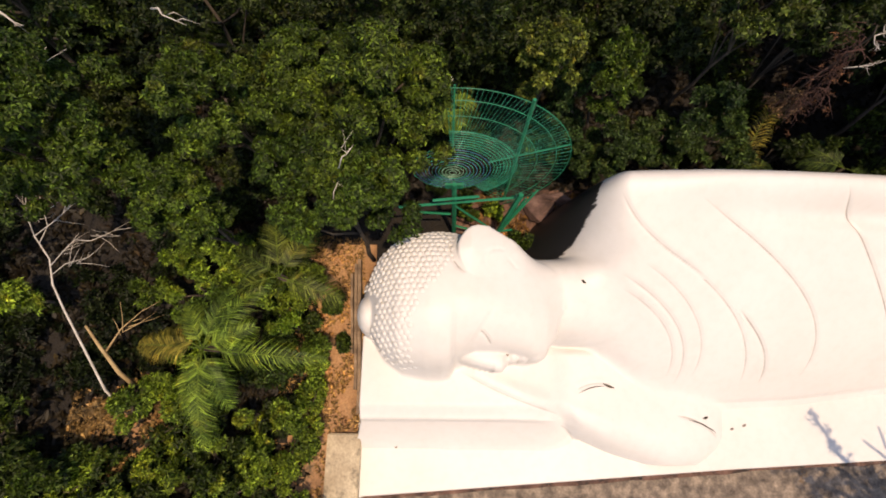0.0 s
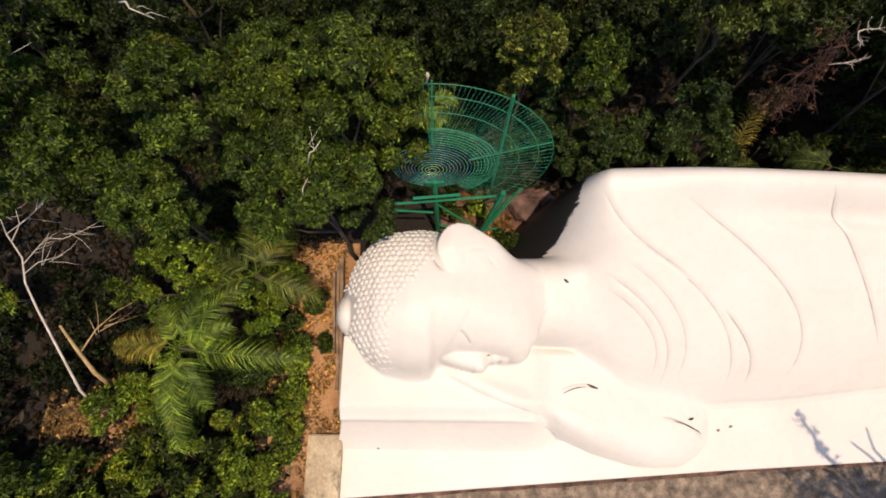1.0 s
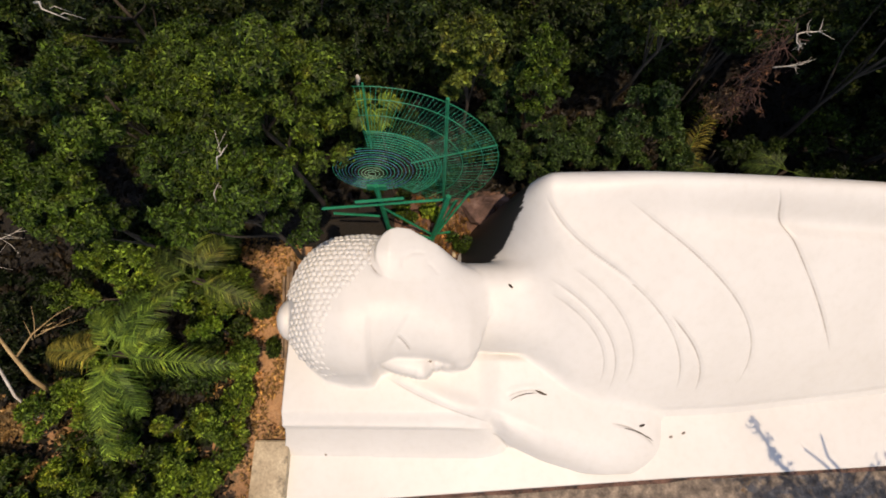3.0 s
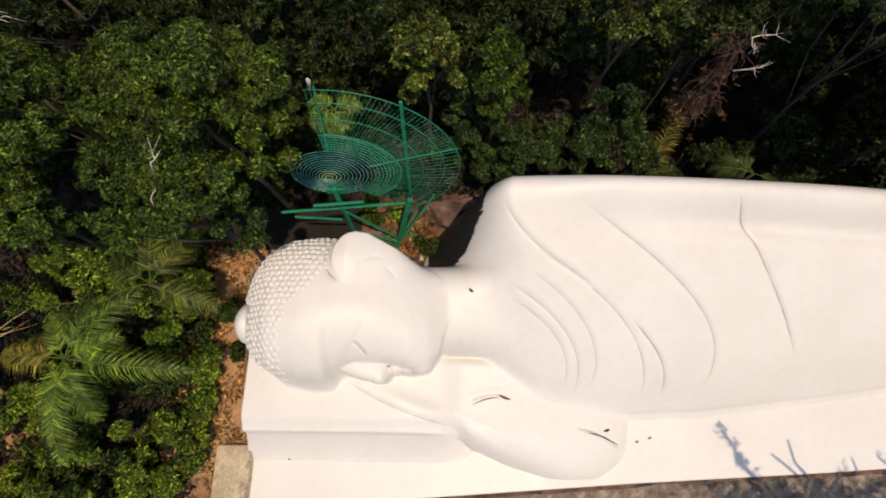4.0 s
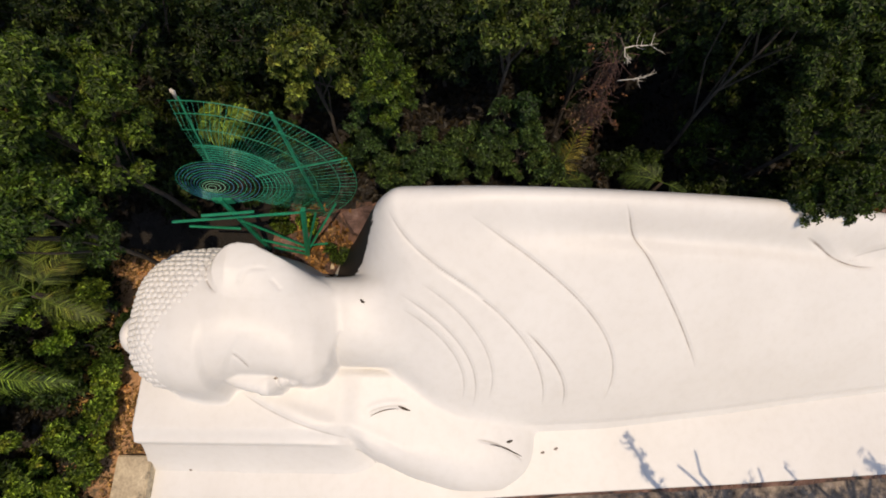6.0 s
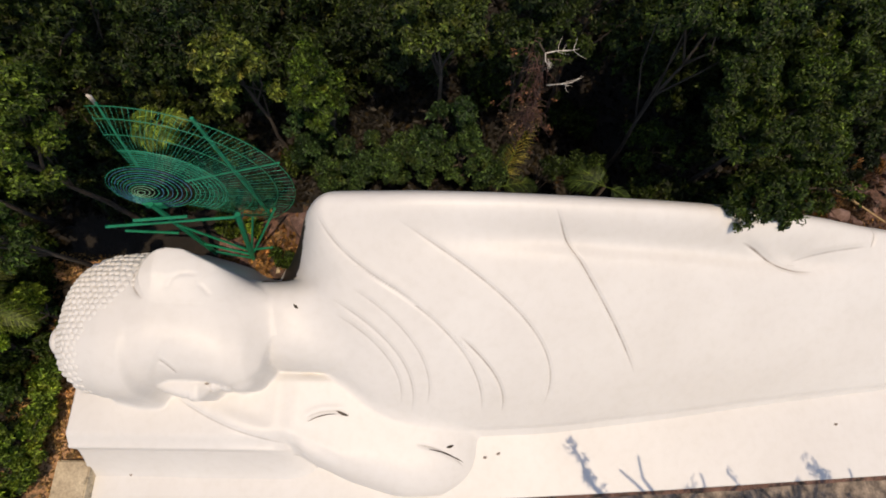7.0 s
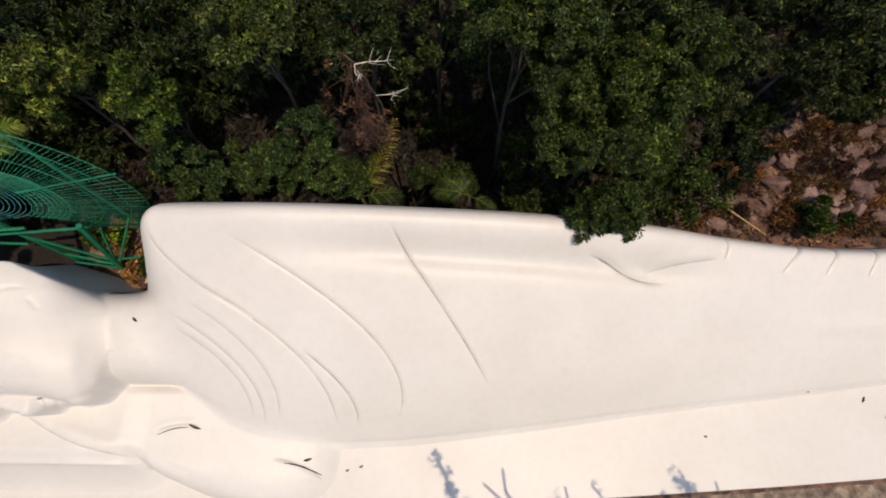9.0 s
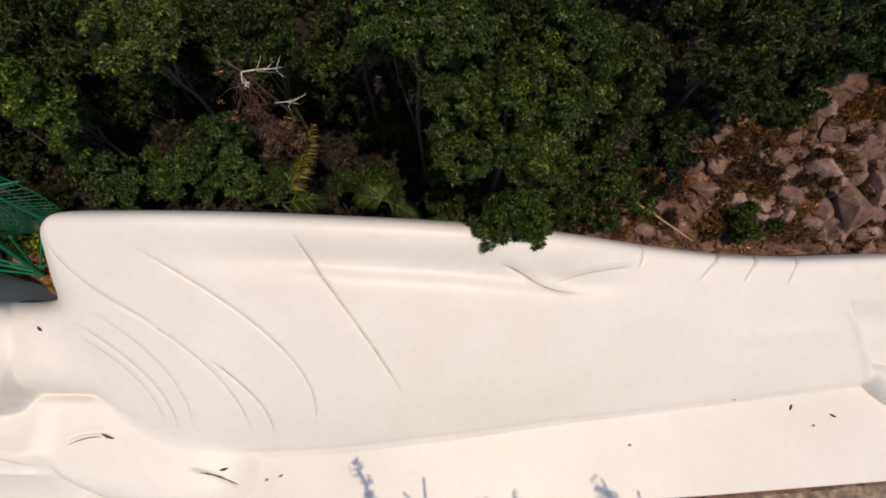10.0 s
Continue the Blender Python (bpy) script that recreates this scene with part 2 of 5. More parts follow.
def bm_mesh(name, bm, material, smooth=False):
    me = bpy.data.meshes.new(name)
    bm.to_mesh(me)
    bm.free()
    me.materials.append(material)
    if smooth:
        me.polygons.foreach_set("use_smooth", [True] * len(me.polygons))
    return me


def sstep(a, b, x):
    t = np.clip((x - a) / (b - a), 0, 1)
    return t * t * (3 - 2 * t)


def wobble(x, y, seed=0.0):
    """A smooth uneven field made of a few sines, about -1 to 1."""
    return (np.sin(x * 0.83 + y * 0.41 + seed) + np.sin(-x * 0.37 + y * 1.13 + 2.1 * seed) + np.sin(x * 1.71 - y * 0.93 + 0.7 * seed)
            + 0.6 * np.sin(x * 3.1 + y * 2.3 + seed) + 0.5 * np.sin(-x * 2.7 + y * 4.3 + 1.3 * seed)) / 4.1


# ---- ground: one sheet, from the terrace in front up the hillside behind ----
def front_edge(x):
    return -4.80 + 0.073 * (x + 3.25) - 0.12 * sstep(14.0, 22.0, x) + 0.10 * sstep(30.0, 38.0, x)


def ground_z(x, y):
    back = 0.9 - 0.5 * sstep(2.8, 4.0, x) * (1 - sstep(5.5, 8.5, y)) + 0.6 * sstep(7, 10, x) + 0.22 * np.clip(y - 7.5, 0, 12) + 0.05 * np.clip(y - 19.5, 0, 60)
    left = 0.15 + 0.22 * np.clip(-4.0 - x, 0, 14) + 0.14 * np.clip(y - 0.0, 0, 9)
    right = 0.85 + 0.30 * np.clip(y - 7.5, 0, 12)
    z = back * (1 - sstep(24, 30, x)) + right * sstep(24, 30, x)
    z = left * (1 - sstep(-4.2, -1.5, x)) + z * sstep(-4.2, -1.5, x)
    yb = 4.3 + 2.4 * sstep(6.2, 7.0, x)
    sunk = sstep(-3.56, -3.36, x) * (1 - sstep(yb - 0.3, yb + 0.3, y))
    z = z * (1 - sunk) + -1.3 * sunk
    z = z - 5.0 * sstep(11.4, 13.4, x) * (1 - sstep(17.5, 20.0, x)) * sstep(8.0, 9.4, y) * (1 - sstep(13.5, 18.0, y))
    return z + 0.10 * wobble(x * 1.7, y * 1.7, 1.0) * (1 - 0.7 * sunk)


def build_ground():
    xs = np.unique(np.concatenate([np.linspace(-900, -30, 12), np.arange(-30, 52, 0.3), np.linspace(52, 900, 12)]))
    ys = np.unique(np.concatenate([np.linspace(-900, -12, 12), np.arange(-12, 26, 0.3), np.linspace(26, 900, 12)]))
    X, Y = np.meshgrid(xs, ys, indexing="ij")
    Z = ground_z(X, Y)
    n, m = X.shape
    idx = np.arange(n * m).reshape(n, m)
    f = np.stack([idx[:-1, :-1], idx[1:, :-1], idx[1:, 1:], idx[:-1, 1:]], -1).reshape(-1, 4)
    me = mesh_of("ground", np.stack([X, Y, Z], -1).reshape(-1, 3), f.tolist(), SOIL, True)
    me.materials.append(STONE)
    me.materials.append(SHADE_HUMUS)
    me.materials.append(BANK)
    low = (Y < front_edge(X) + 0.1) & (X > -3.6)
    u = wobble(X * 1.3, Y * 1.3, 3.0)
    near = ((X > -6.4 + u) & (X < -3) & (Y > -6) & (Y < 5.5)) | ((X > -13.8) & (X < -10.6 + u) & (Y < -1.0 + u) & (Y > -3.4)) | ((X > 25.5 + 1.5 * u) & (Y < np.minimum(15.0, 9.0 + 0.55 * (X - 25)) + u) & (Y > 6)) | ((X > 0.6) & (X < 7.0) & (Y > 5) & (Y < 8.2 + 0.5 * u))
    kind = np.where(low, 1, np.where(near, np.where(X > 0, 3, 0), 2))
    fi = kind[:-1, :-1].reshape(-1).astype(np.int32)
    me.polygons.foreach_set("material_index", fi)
    return tagged(new("ground", me), "leaf-littered hillside soil and worn terrace stone", "ground", kind="structure")


build_ground()


def build_platform():
    """The white plinth slab, its front following the terrace, with a thin stone coping in front of it."""
    x0, x1 = -3.3, 60.0
    bm = bmesh.new()
    rows = []
    for x in (x0, 0.0, 3.0, 6.0, 7.2, 12.0, 20.0, 30.0, 40.0, 50.0, x1):
        yb = 4.2 if x < 6.5 else 7.0
        rows.append([bm.verts.new((x, y, z)) for y, z in ((front_edge(x), -1.5), (front_edge(x), -0.05), (front_edge(x) + 0.05, 0.0), (yb, 0.0), (yb, -1.5))])
    for a, b in zip(rows[:-1], rows[1:]):
        for k in range(4):
            bm.faces.new((a[k], b[k], b[k + 1], a[k + 1]))
    bm.faces.new(rows[0])
    bm.faces.new(rows[-1][::-1])
    bmesh.ops.recalc_face_normals(bm, faces=bm.faces)
    side = box(-3.87, -3.295, front_edge(-3.9) + 0.03, -1.62, -1.5, -0.004)
    me = bpy.data.meshes.new("slab_end")
    side.to_mesh(me)
    side.free()
    bm.from_mesh(me)
    tagged(new("platform", bm_mesh("platform", bm, WHITE_FLOOR)), "white-painted concrete plinth under the statue", "plinth", kind="structure")


build_platform()


def build_coping():
    """A thin dark strip of weathered mortar and soil along the plinth's front."""
    rows, faces = [], []
    xs = np.arange(-3.2, 48, 0.4)
    for i, x in enumerate(xs):
        w = 0.16 + 0.06 * float(wobble(np.array(x * 1.3), np.array(1.0), 2.0))
        y = float(front_edge(np.array(x)))
        rows += [(x, y - 0.004, -0.08), (x, y - w, -0.10), (x, y - w - 0.02, -0.5), (x, y - 0.004, -0.5)]
    for i in range(len(xs) - 1):
        for k in range(4):
            a, b = 4 * i + k, 4 * i + (k + 1) % 4
            faces.append((a, b, b + 4, a + 4))
    faces += [(3, 2, 1, 0), tuple(len(rows) - 4 + k for k in range(4))]
    tagged(new("trim", mesh_of("trim", rows, faces, BANK)), "dark weathered mortar strip along the plinth's front", "trim", kind="structure")


build_coping()


# ---- the reclining statue: one sculpted surface, all its forms as functions of the plan ----
def smax(a, b, k):
    h = np.clip(0.5 + 0.5 * (a - b) / k, 0, 1)
    return b * (1 - h) + a * h + k * h * (1 - h)


def dome(X, Y, cx, cy, cz, rx, ry, rz, turn=0.0, power=2.0):
    """Upper surface of an ellipsoid, falling away outside it."""
    c, s = math.cos(radians(turn)), math.sin(radians(turn))
    dx, dy = (X - cx) * c + (Y - cy) * s, -(X - cx) * s + (Y - cy) * c
    q = np.abs(dx / rx) ** power + np.abs(dy / ry) ** power
    return cz + rz * np.sqrt(np.clip(1 - q, 0, 1)) - 8 * np.clip(q - 1, 0, 3)


def bezier(pts, n=60):
    pts = np.array(pts, float)
    t = np.linspace(0, 1, n)[:, None]
    if len(pts) == 3:
        return (1 - t) ** 2 * pts[0] + 2 * t * (1 - t) * pts[1] + t * t * pts[2]
    return (1 - t) ** 3 * pts[0] + 3 * t * (1 - t) ** 2 * pts[1] + 3 * t * t * (1 - t) * pts[2] + t ** 3 * pts[3]


def beside(X, Y, pts):
    """Where a curve over the plan is near: the cells, the distance, its side, and how far along."""
    c = bezier(pts)
    m = 1.0
    sel = (X > c[:, 0].min() - m) & (X < c[:, 0].max() + m) & (Y > c[:, 1].min() - m) & (Y < c[:, 1].max() + m)
    x, y = X[sel], Y[sel]
    best, sign, along = np.full(x.shape, 9.0), np.zeros(x.shape), np.zeros(x.shape)
    for i in range(len(c) - 1):
        ax, ay = c[i]
        d = c[i + 1] - c[i]
        u = np.clip(((x - ax) * d[0] + (y - ay) * d[1]) / (d @ d), 0, 1)
        px, py = x - ax - u * d[0], y - ay - u * d[1]
        r = np.hypot(px, py)
        k = r < best
        best[k] = r[k]
        sign[k] = np.sign(d[0] * py - d[1] * px)[k]
        along[k] = ((i + u) / (len(c) - 1))[k]
    return sel, best, sign, np.clip(np.minimum(along, 1 - along) * 7, 0, 1)


def crease(X, Y, Z, pts, depth, width, lip, lip_width):
    """A fold of the robe: a groove with a soft raised lip on one side, fading at both ends."""
    sel, best, sign, fade = beside(X, Y, pts)
    s = best * sign
    Z[sel] += fade * (-depth * np.exp(-(best / width) ** 2) + lip * np.exp(-((s - lip_width) / lip_width) ** 2))


def curve(X, xs, ys, soft):
    """Smoothed straight-line interpolation."""
    g = np.linspace(xs[0] - 3 * soft, xs[-1] + 3 * soft, 600)
    v = np.interp(g, xs, ys)
    k = np.exp(-(np.arange(-60, 61) * (g[1] - g[0]) / soft) ** 2)
    v = np.convolve(np.pad(v, 60, mode="edge"), k / k.sum(), "valid")
    return np.interp(X, g, v)


def torso(X, Y):
    y0 = curve(X, [5, 7, 8.5, 10, 15, 20, 24.5, 31.8, 36.7, 42], [0.9, -0.5, -1.0, -1.1, -0.85, -0.25, 0.38, 1.25, 1.9, 2.4], 0.8)
    y1 = curve(X, [5, 7, 12, 18, 22, 26, 30, 33, 37, 42], [7.75, 8.04, 8.14, 8.09, 7.94, 7.53, 7.14, 7.1, 7.3, 7.3], 1.0)
    h = curve(X, [5, 7, 10, 15, 20, 24, 28, 32, 37, 42], [6.2, 6.4, 6.25, 5.85, 5.35, 4.8, 4.1, 3.6, 3.4, 3.3], 1.0)
    u = (Y - y0) / (y1 - y0)
    front = np.clip(u / 0.88, 0, None) ** 0.64
    back = np.sqrt(np.clip(1 - (np.clip(u - 0.74, 0, None) / 0.26) ** 3.0, 0, 1))
    z = h * (-smax(-front, -back * 1.02, 0.10))
    # the rounded end of the shoulders and chest, towards the neck
    ys = [-1.5, -0.9, -0.2, 0.6, 1.4, 2.6, 3.4, 4.4, 4.9, 6.5, 7.4, 8.2]
    ex = curve(Y, ys, [9.0, 7.6, 6.3, 5.2, 2.6, 0.5, 0.5, 2.4, 3.0, 3.85, 4.7, 5.8], 0.3)
    reach = curve(Y, ys, [1.6, 1.6, 1.6, 2.2, 3.2, 4.7, 4.7, 3.9, 3.0, 2.05, 1.65, 1.4], 0.3)
    d = np.clip((X - ex) / reach, 0, 2)
    cap = np.clip(-smax(-d, np.full_like(d, -1.0), 0.30), 0, 1)
    z = z * cap
    return z - 14 * np.clip(-u, 0, 0.3) - 25 * np.clip(u - 1, 0, 0.12) - 3 * np.clip(ex - X, 0, 1)


# folds and incised lines: path over the plan, depth, width, lip, lip's width
FOLDS = (
    ([(9.0, 6.1), (12.6, 4.2), (15.5, 2.2), (14.5, 0.0)], 0.09, 0.045, 0.02, 0.16),
    ([(14.35, 6.6), (15.1, 5.2), (16.8, 3.4), (17.95, 1.3)], 0.13, 0.045, 0.01, 0.12),
    ([(7.6, 4.6), (10.6, 3.2), (12.2, 1.5), (12.15, -0.2)], 0.08, 0.045, 0.02, 0.15),
    ([(11.2, 2.5), (12.3, 1.6), (13.1, 0.8), (12.95, -0.2)], 0.11, 0.045, 0.02, 0.14),
    ([(6.6, 3.7), (8.4, 2.7), (9.9, 1.4), (9.4, -0.3)], 0.06, 0.045, 0.05, 0.15),
    ([(6.7, 3.2), (8.2, 2.4), (9.3, 1.3), (9.0, 0.0)], 0.05, 0.045, 0.05, 0.15),
    ([(7.4, 4.0), (9.2, 3.0), (10.5, 1.5), (10.0, 0.0)], 0.05, 0.045, 0.04, 0.15),
    ([(6.3, 6.3), (6.9, 5.0), (8.2, 4.4), (9.6, 3.6)], 0.06, 0.045, 0.03, 0.14),
    ([(3.6, -1.35), (4.6, -1.3), (5.6, -1.9), (6.4, -2.5)], 0.02, 0.08, 0.03, 0.2),
    ([(3.2, -1.1), (4.6, -0.9), (5.8, -1.4), (7.2, -2.3)], 0.02, 0.08, 0.03, 0.2),
    ([(4.8, -1.9), (5.2, -2.0), (5.5, -2.4), (5.7, -2.8)], 0.06, 0.05, 0.05, 0.15),
    ([(21.3, 5.88), (22.7, 5.62), (22.7, 4.96), (24.4, 5.02)], 0.17, 0.06, 0.10, 0.2),
    ([(23.5, 5.35), (24.3, 5.65), (25.2, 5.78), (26.4, 5.95)], 0.07, 0.07, 0.10, 0.16),
    ([(26.5, 5.9), (26.65, 6.2), (26.7, 6.5), (26.6, 6.9)], 0.10, 0.06, 0.05, 0.12),
    ([(28.9, 5.5), (29.2, 5.9), (29.6, 6.5), (30.6, 7.3)], 0.11, 0.04, 0.0, 0.15),
    ([(30.7, 5.5), (30.9, 5.9), (31.2, 6.5), (31.9, 7.3)], 0.11, 0.04, 0.0, 0.15),
    ([(32.5, 5.5), (32.65, 5.9), (32.85, 6.5), (33.3, 7.3)], 0.11, 0.04, 0.0, 0.15),
    ([(0.7, 0.2), (1.8, -0.5), (3.0, -0.95), (4.7, -1.45)], 0.06, 0.05, 0.22, 0.3),
    ([(9.6, -1.5), (10.4, -1.6), (11.0, -1.85), (11.5, -2.4)], 0.10, 0.05, 0.0, 0.12),
    # ear rim, its dark line drawn in place of the ear's shadow crescent
    ([(0.80, 3.4), (0.10, 3.8), (0.10, 4.75), (0.75, 5.25)], 0.12, 0.05, 0.0, 0.1),
    ([(1.3, 1.52), (1.45, 1.44), (1.6, 1.27), (1.72, 1.08)], 0.10, 0.04, 0.03, 0.08),
    ([(1.46, 3.66), (1.42, 4.15), (1.7, 4.4), (2.25, 4.3)], 0.045, 0.06, 0.0, 0.14),
    ([(2.3, 4.0), (2.45, 3.9), (2.55, 3.75), (2.7, 3.6)], 0.04, 0.045, 0.0, 0.1),
    ([(5.4, -0.5), (5.8, -0.3), (6.2, -0.2), (6.9, -0.3)], 0.06, 0.05, 0.05, 0.12),
)


def statue_lines(X, Y):
    """Darker colour in the incised lines: the signed distance to the nearest line, and how dark that line is."""
    near, amount = np.full(X.shape, 0.3), np.zeros(X.shape)
    for pts, depth, width, lip, lw in FOLDS:
        if depth >= 0.05:
            sel, best, sign, fade = beside(X, Y, pts)
            k = best < np.abs(near[sel])
            near[sel] = np.where(k, best * sign, near[sel])
            amount[sel] = np.where(k & (best < 0.15), fade * min(1.0, 0.05 + 6.0 * depth), amount[sel] * (best > 0.15))
    return near, amount


def ear_reach(X, Y):
    """0 on the ear's middle line, 1 on its rim."""
    s = np.clip(((X - 1.47) * 2.03 - (Y - 4.25) * 0.40) / (2.03 ** 2 + 0.4 ** 2), 0, 1)
    return np.hypot(X - 1.47 - 2.03 * s, Y - 4.25 + 0.40 * s) / (1.0 - 0.5 * s)


def statue_height(X, Y):
    # pillow: a block with a sloped front, fading into the folded arm
    ptop = 2.3 - 0.25 * sstep(-1.0, -1.6, Y) - 0.9 * sstep(2.5, 6.5, X)
    slope = np.interp(Y, [-3.4, -2.85, -1.75, -1.35, 9], [-1.2, -0.3, 1.5, 3.2, 3.2])
    pillow = -smax(-ptop, -slope, 0.22)
    pillow = np.where((X > -3.19) & (Y < 4.2) & ((Y < 1.5) | (X > -2.3)), (pillow + 1.6) * (1 - sstep(4.2, 7.5, X)) - 1.6, -3.0)
    pillow = np.where(X < 7.4, pillow, -3.0)
    # folded arm and hand under the cheek
    top = curve(X, [0.0, 2.5, 4.5, 6.6, 8.5, 10.3, 11.3, 11.9, 12.2], [-1.2, 1.2, 1.85, 1.55, 1.22, 0.85, 0.45, -0.1, -0.8], 0.3)
    rim = curve(X, [1.0, 4.4, 5.4, 7.0, 9.2, 10.6, 11.6, 12.2], [-1.4, -1.5, -2.4, -3.1, -3.72, -3.6, -3.05, -2.4], 0.3)
    q = np.clip((Y - rim) / (1.1 + 0.8 * sstep(5, 9, X)), 0, 1)
    arm = -0.9 + (top + 0.9) * np.sqrt(1 - (1 - q) ** 2.3) * (1 - sstep(0.8, 2.4, Y))
    arm = np.where((X > 0.0) & (X < 12.2), arm, -3.0)
    # torso and legs
    body = torso(X, Y)
    # upper arm along the top, sleeve and hand
    cy = np.interp(X, [6, 9, 14, 20, 24, 27], [6.5, 6.75, 6.9, 6.75, 6.5, 6.55])
    on = sstep(6.5, 10, X) * (1 - sstep(23.5, 27.0, X))
    body = body + on * (0.30 * np.exp(-((Y - cy) / 0.75) ** 2) - 0.30 * np.exp(-((Y - cy + 1.15) / 0.42) ** 2) * sstep(9, 16, X))
    body = body - 0.12 * np.exp(-((X - 27.5) / 3.5) ** 2) * np.exp(-((Y - 3.4) / 1.0) ** 2)
    body = body + 0.10 * np.exp(-((X - 33.0) / 3.0) ** 2) * np.exp(-((Y - 3.6 - 0.06 * (X - 30)) / 0.35) ** 2)
    # head
    yf = curve(X, [-3.0, -2.7, -2.2, -1.5, -0.6, 0.0, 0.28, 0.46, 1.2, 2.4, 3.2, 3.8, 4.2, 4.5], [2.5, 1.4, 0.75, 0.34, 0.17, 0.17, 0.24, 0.56, 0.80, 0.80, 0.66, 0.82, 1.25, 2.4], 0.07)
    yb = curve(X, [-3.0, -2.7, -2.1, -1.2, 0.0, 1.2, 2.4, 3.3, 4.0, 4.5], [2.7, 3.9, 4.7, 5.22, 5.36, 5.22, 4.85, 4.4, 4.1, 3.6], 0.25)
    hh = curve(X, [-3.05, -2.8, -2.25, -1.5, -0.4, 1.0, 2.2, 3.1, 3.8, 4.3, 4.6], [0.3, 0.95, 1.85, 2.5, 2.62, 2.48, 2.15, 1.78, 1.40, 0.9, 0.3], 0.2)
    v = (Y - yf) / np.maximum(yb - yf, 0.05)
    square = 2.25 + 0.95 * sstep(0.2, 0.75, v)
    prof = np.sqrt(np.clip(1 - np.abs(2 * v - 1) ** square, 0, 1))
    head = 3.45 + (hh - 0.5) * prof - 9 * np.clip(np.abs(2 * v - 1) - 1, 0, 0.6)
    head = np.where((X > -3.05) & (X < 4.6), head, -3.0)
    # the brow stands over the socket, the socket under it is hollow
    brow_x = X - 0.6 * np.clip(Y - 0.1, 0, 3)
    head = head - 0.05 * sstep(0.32, 0.46, brow_x) * (1 - sstep(1.3, 2.4, Y)) * (1 - sstep(0.8, 2.6, X)) - 0.02 * np.exp(-((brow_x - 0.48) / 0.09) ** 2) * (1 - sstep(1.8, 2.5, Y))
    nose = dome(X, Y, 1.45, 0.78, 3.3, 1.05, 0.50, 0.55, -14, 3.0)
    nose = smax(nose, dome(X, Y, 2.05, 0.52, 3.3, 0.29, 0.40, 0.50, 0, 3.0), 0.08)
    mouth = smax(dome(X, Y, 2.60, 0.72, 3.2, 0.27, 0.30, 0.45), dome(X, Y, 2.98, 0.76, 3.2, 0.27, 0.30, 0.42), 0.2)
    chin = dome(X, Y, 3.45, 1.0, 3.05, 0.55, 0.52, 0.75)
    lid = dome(X, Y, 1.55, 1.32, 3.95, 0.46, 0.36, 0.42, -20)
    head = smax(smax(head, smax(mouth, chin, 0.3), 0.3), smax(nose, lid, 0.06), 0.16)
    knob = dome(X, Y, -2.74, 2.2, 3.2, 0.50, 0.78, 1.1)
    head = smax(head, knob, 0.08)
    neck = np.clip(1 - np.abs((Y - 2.92) / 1.75) ** 4, 0, 1)
    neck = 1.9 + 2.15 * np.sqrt(neck) - 6 * np.clip(np.abs(Y - 2.92) - 1.75, 0, 1) - 0.16 * np.clip(X - 4.6, 0, 9) ** 2 - 0.15 * (3.3 - Y + np.sqrt((3.3 - Y) ** 2 + 0.4)) - 2 * np.clip(2.5 - X, 0, 2)
    # the ear: a raised plate with a round upper end, running out into the cheek and the lobe
    m = ear_reach(X, Y)
    plate = 5.62 - 0.43 * np.clip(X - 1.0, 0, 4) - 0.10 * np.clip(m, 0, 1) ** 3 - 0.22 * (4.15 - Y + np.sqrt((4.15 - Y) ** 2 + 0.5))
    rise = plate - head
    head = head + np.clip(0.5 * (rise + np.sqrt(rise ** 2 + 0.12)), 0, 2.5) * (1 - sstep(0.94, 1.0, m)) * sstep(3.15, 4.3, Y) * (1 - sstep(2.5, 3.9, X))
    z = smax(head, neck, 0.6)
    z = smax(z, body, 0.8)
    low = smax(pillow, arm, 0.8)
    z = smax(z, low, 0.45)
    z = smax(z, np.full_like(z, -0.62), 2.2)
    # robe folds
    for pts, depth, width, lip, lw in FOLDS:
        crease(X, Y, z, pts, 0.6 * depth, width + 0.015, 0.5 * lip, lw)
    # hem of the robe at the ankles
    hem = (X - 36.42) * 0.78 + (Y - 3.33) * 0.62
    ankle = (1 - sstep(4.2, 5.2, Y)) * (X > 34)
    z = z + ankle * (0.10 * np.exp(-((hem + 0.15) / 0.15) ** 2) - 0.42 * sstep(-0.03, 0.10, hem) - 0.18 * np.exp(-((hem - 0.08) / 0.05) ** 2)) * (z > 0.3)
    foot = dome(X, Y, 38.1, 1.85, 0.0, 1.75, 0.62, 1.05, -40)
    z = np.where(X > 35, smax(z, foot, 0.12), z)
    return z


HAIR_EDGE = ([0.2, 1.4, 2.5, 3.2, 3.8, 4.3, 5.0, 6.0], [-0.95, -1.1, -0.85, -0.15, 0.3, 0.55, 0.85, 1.1])


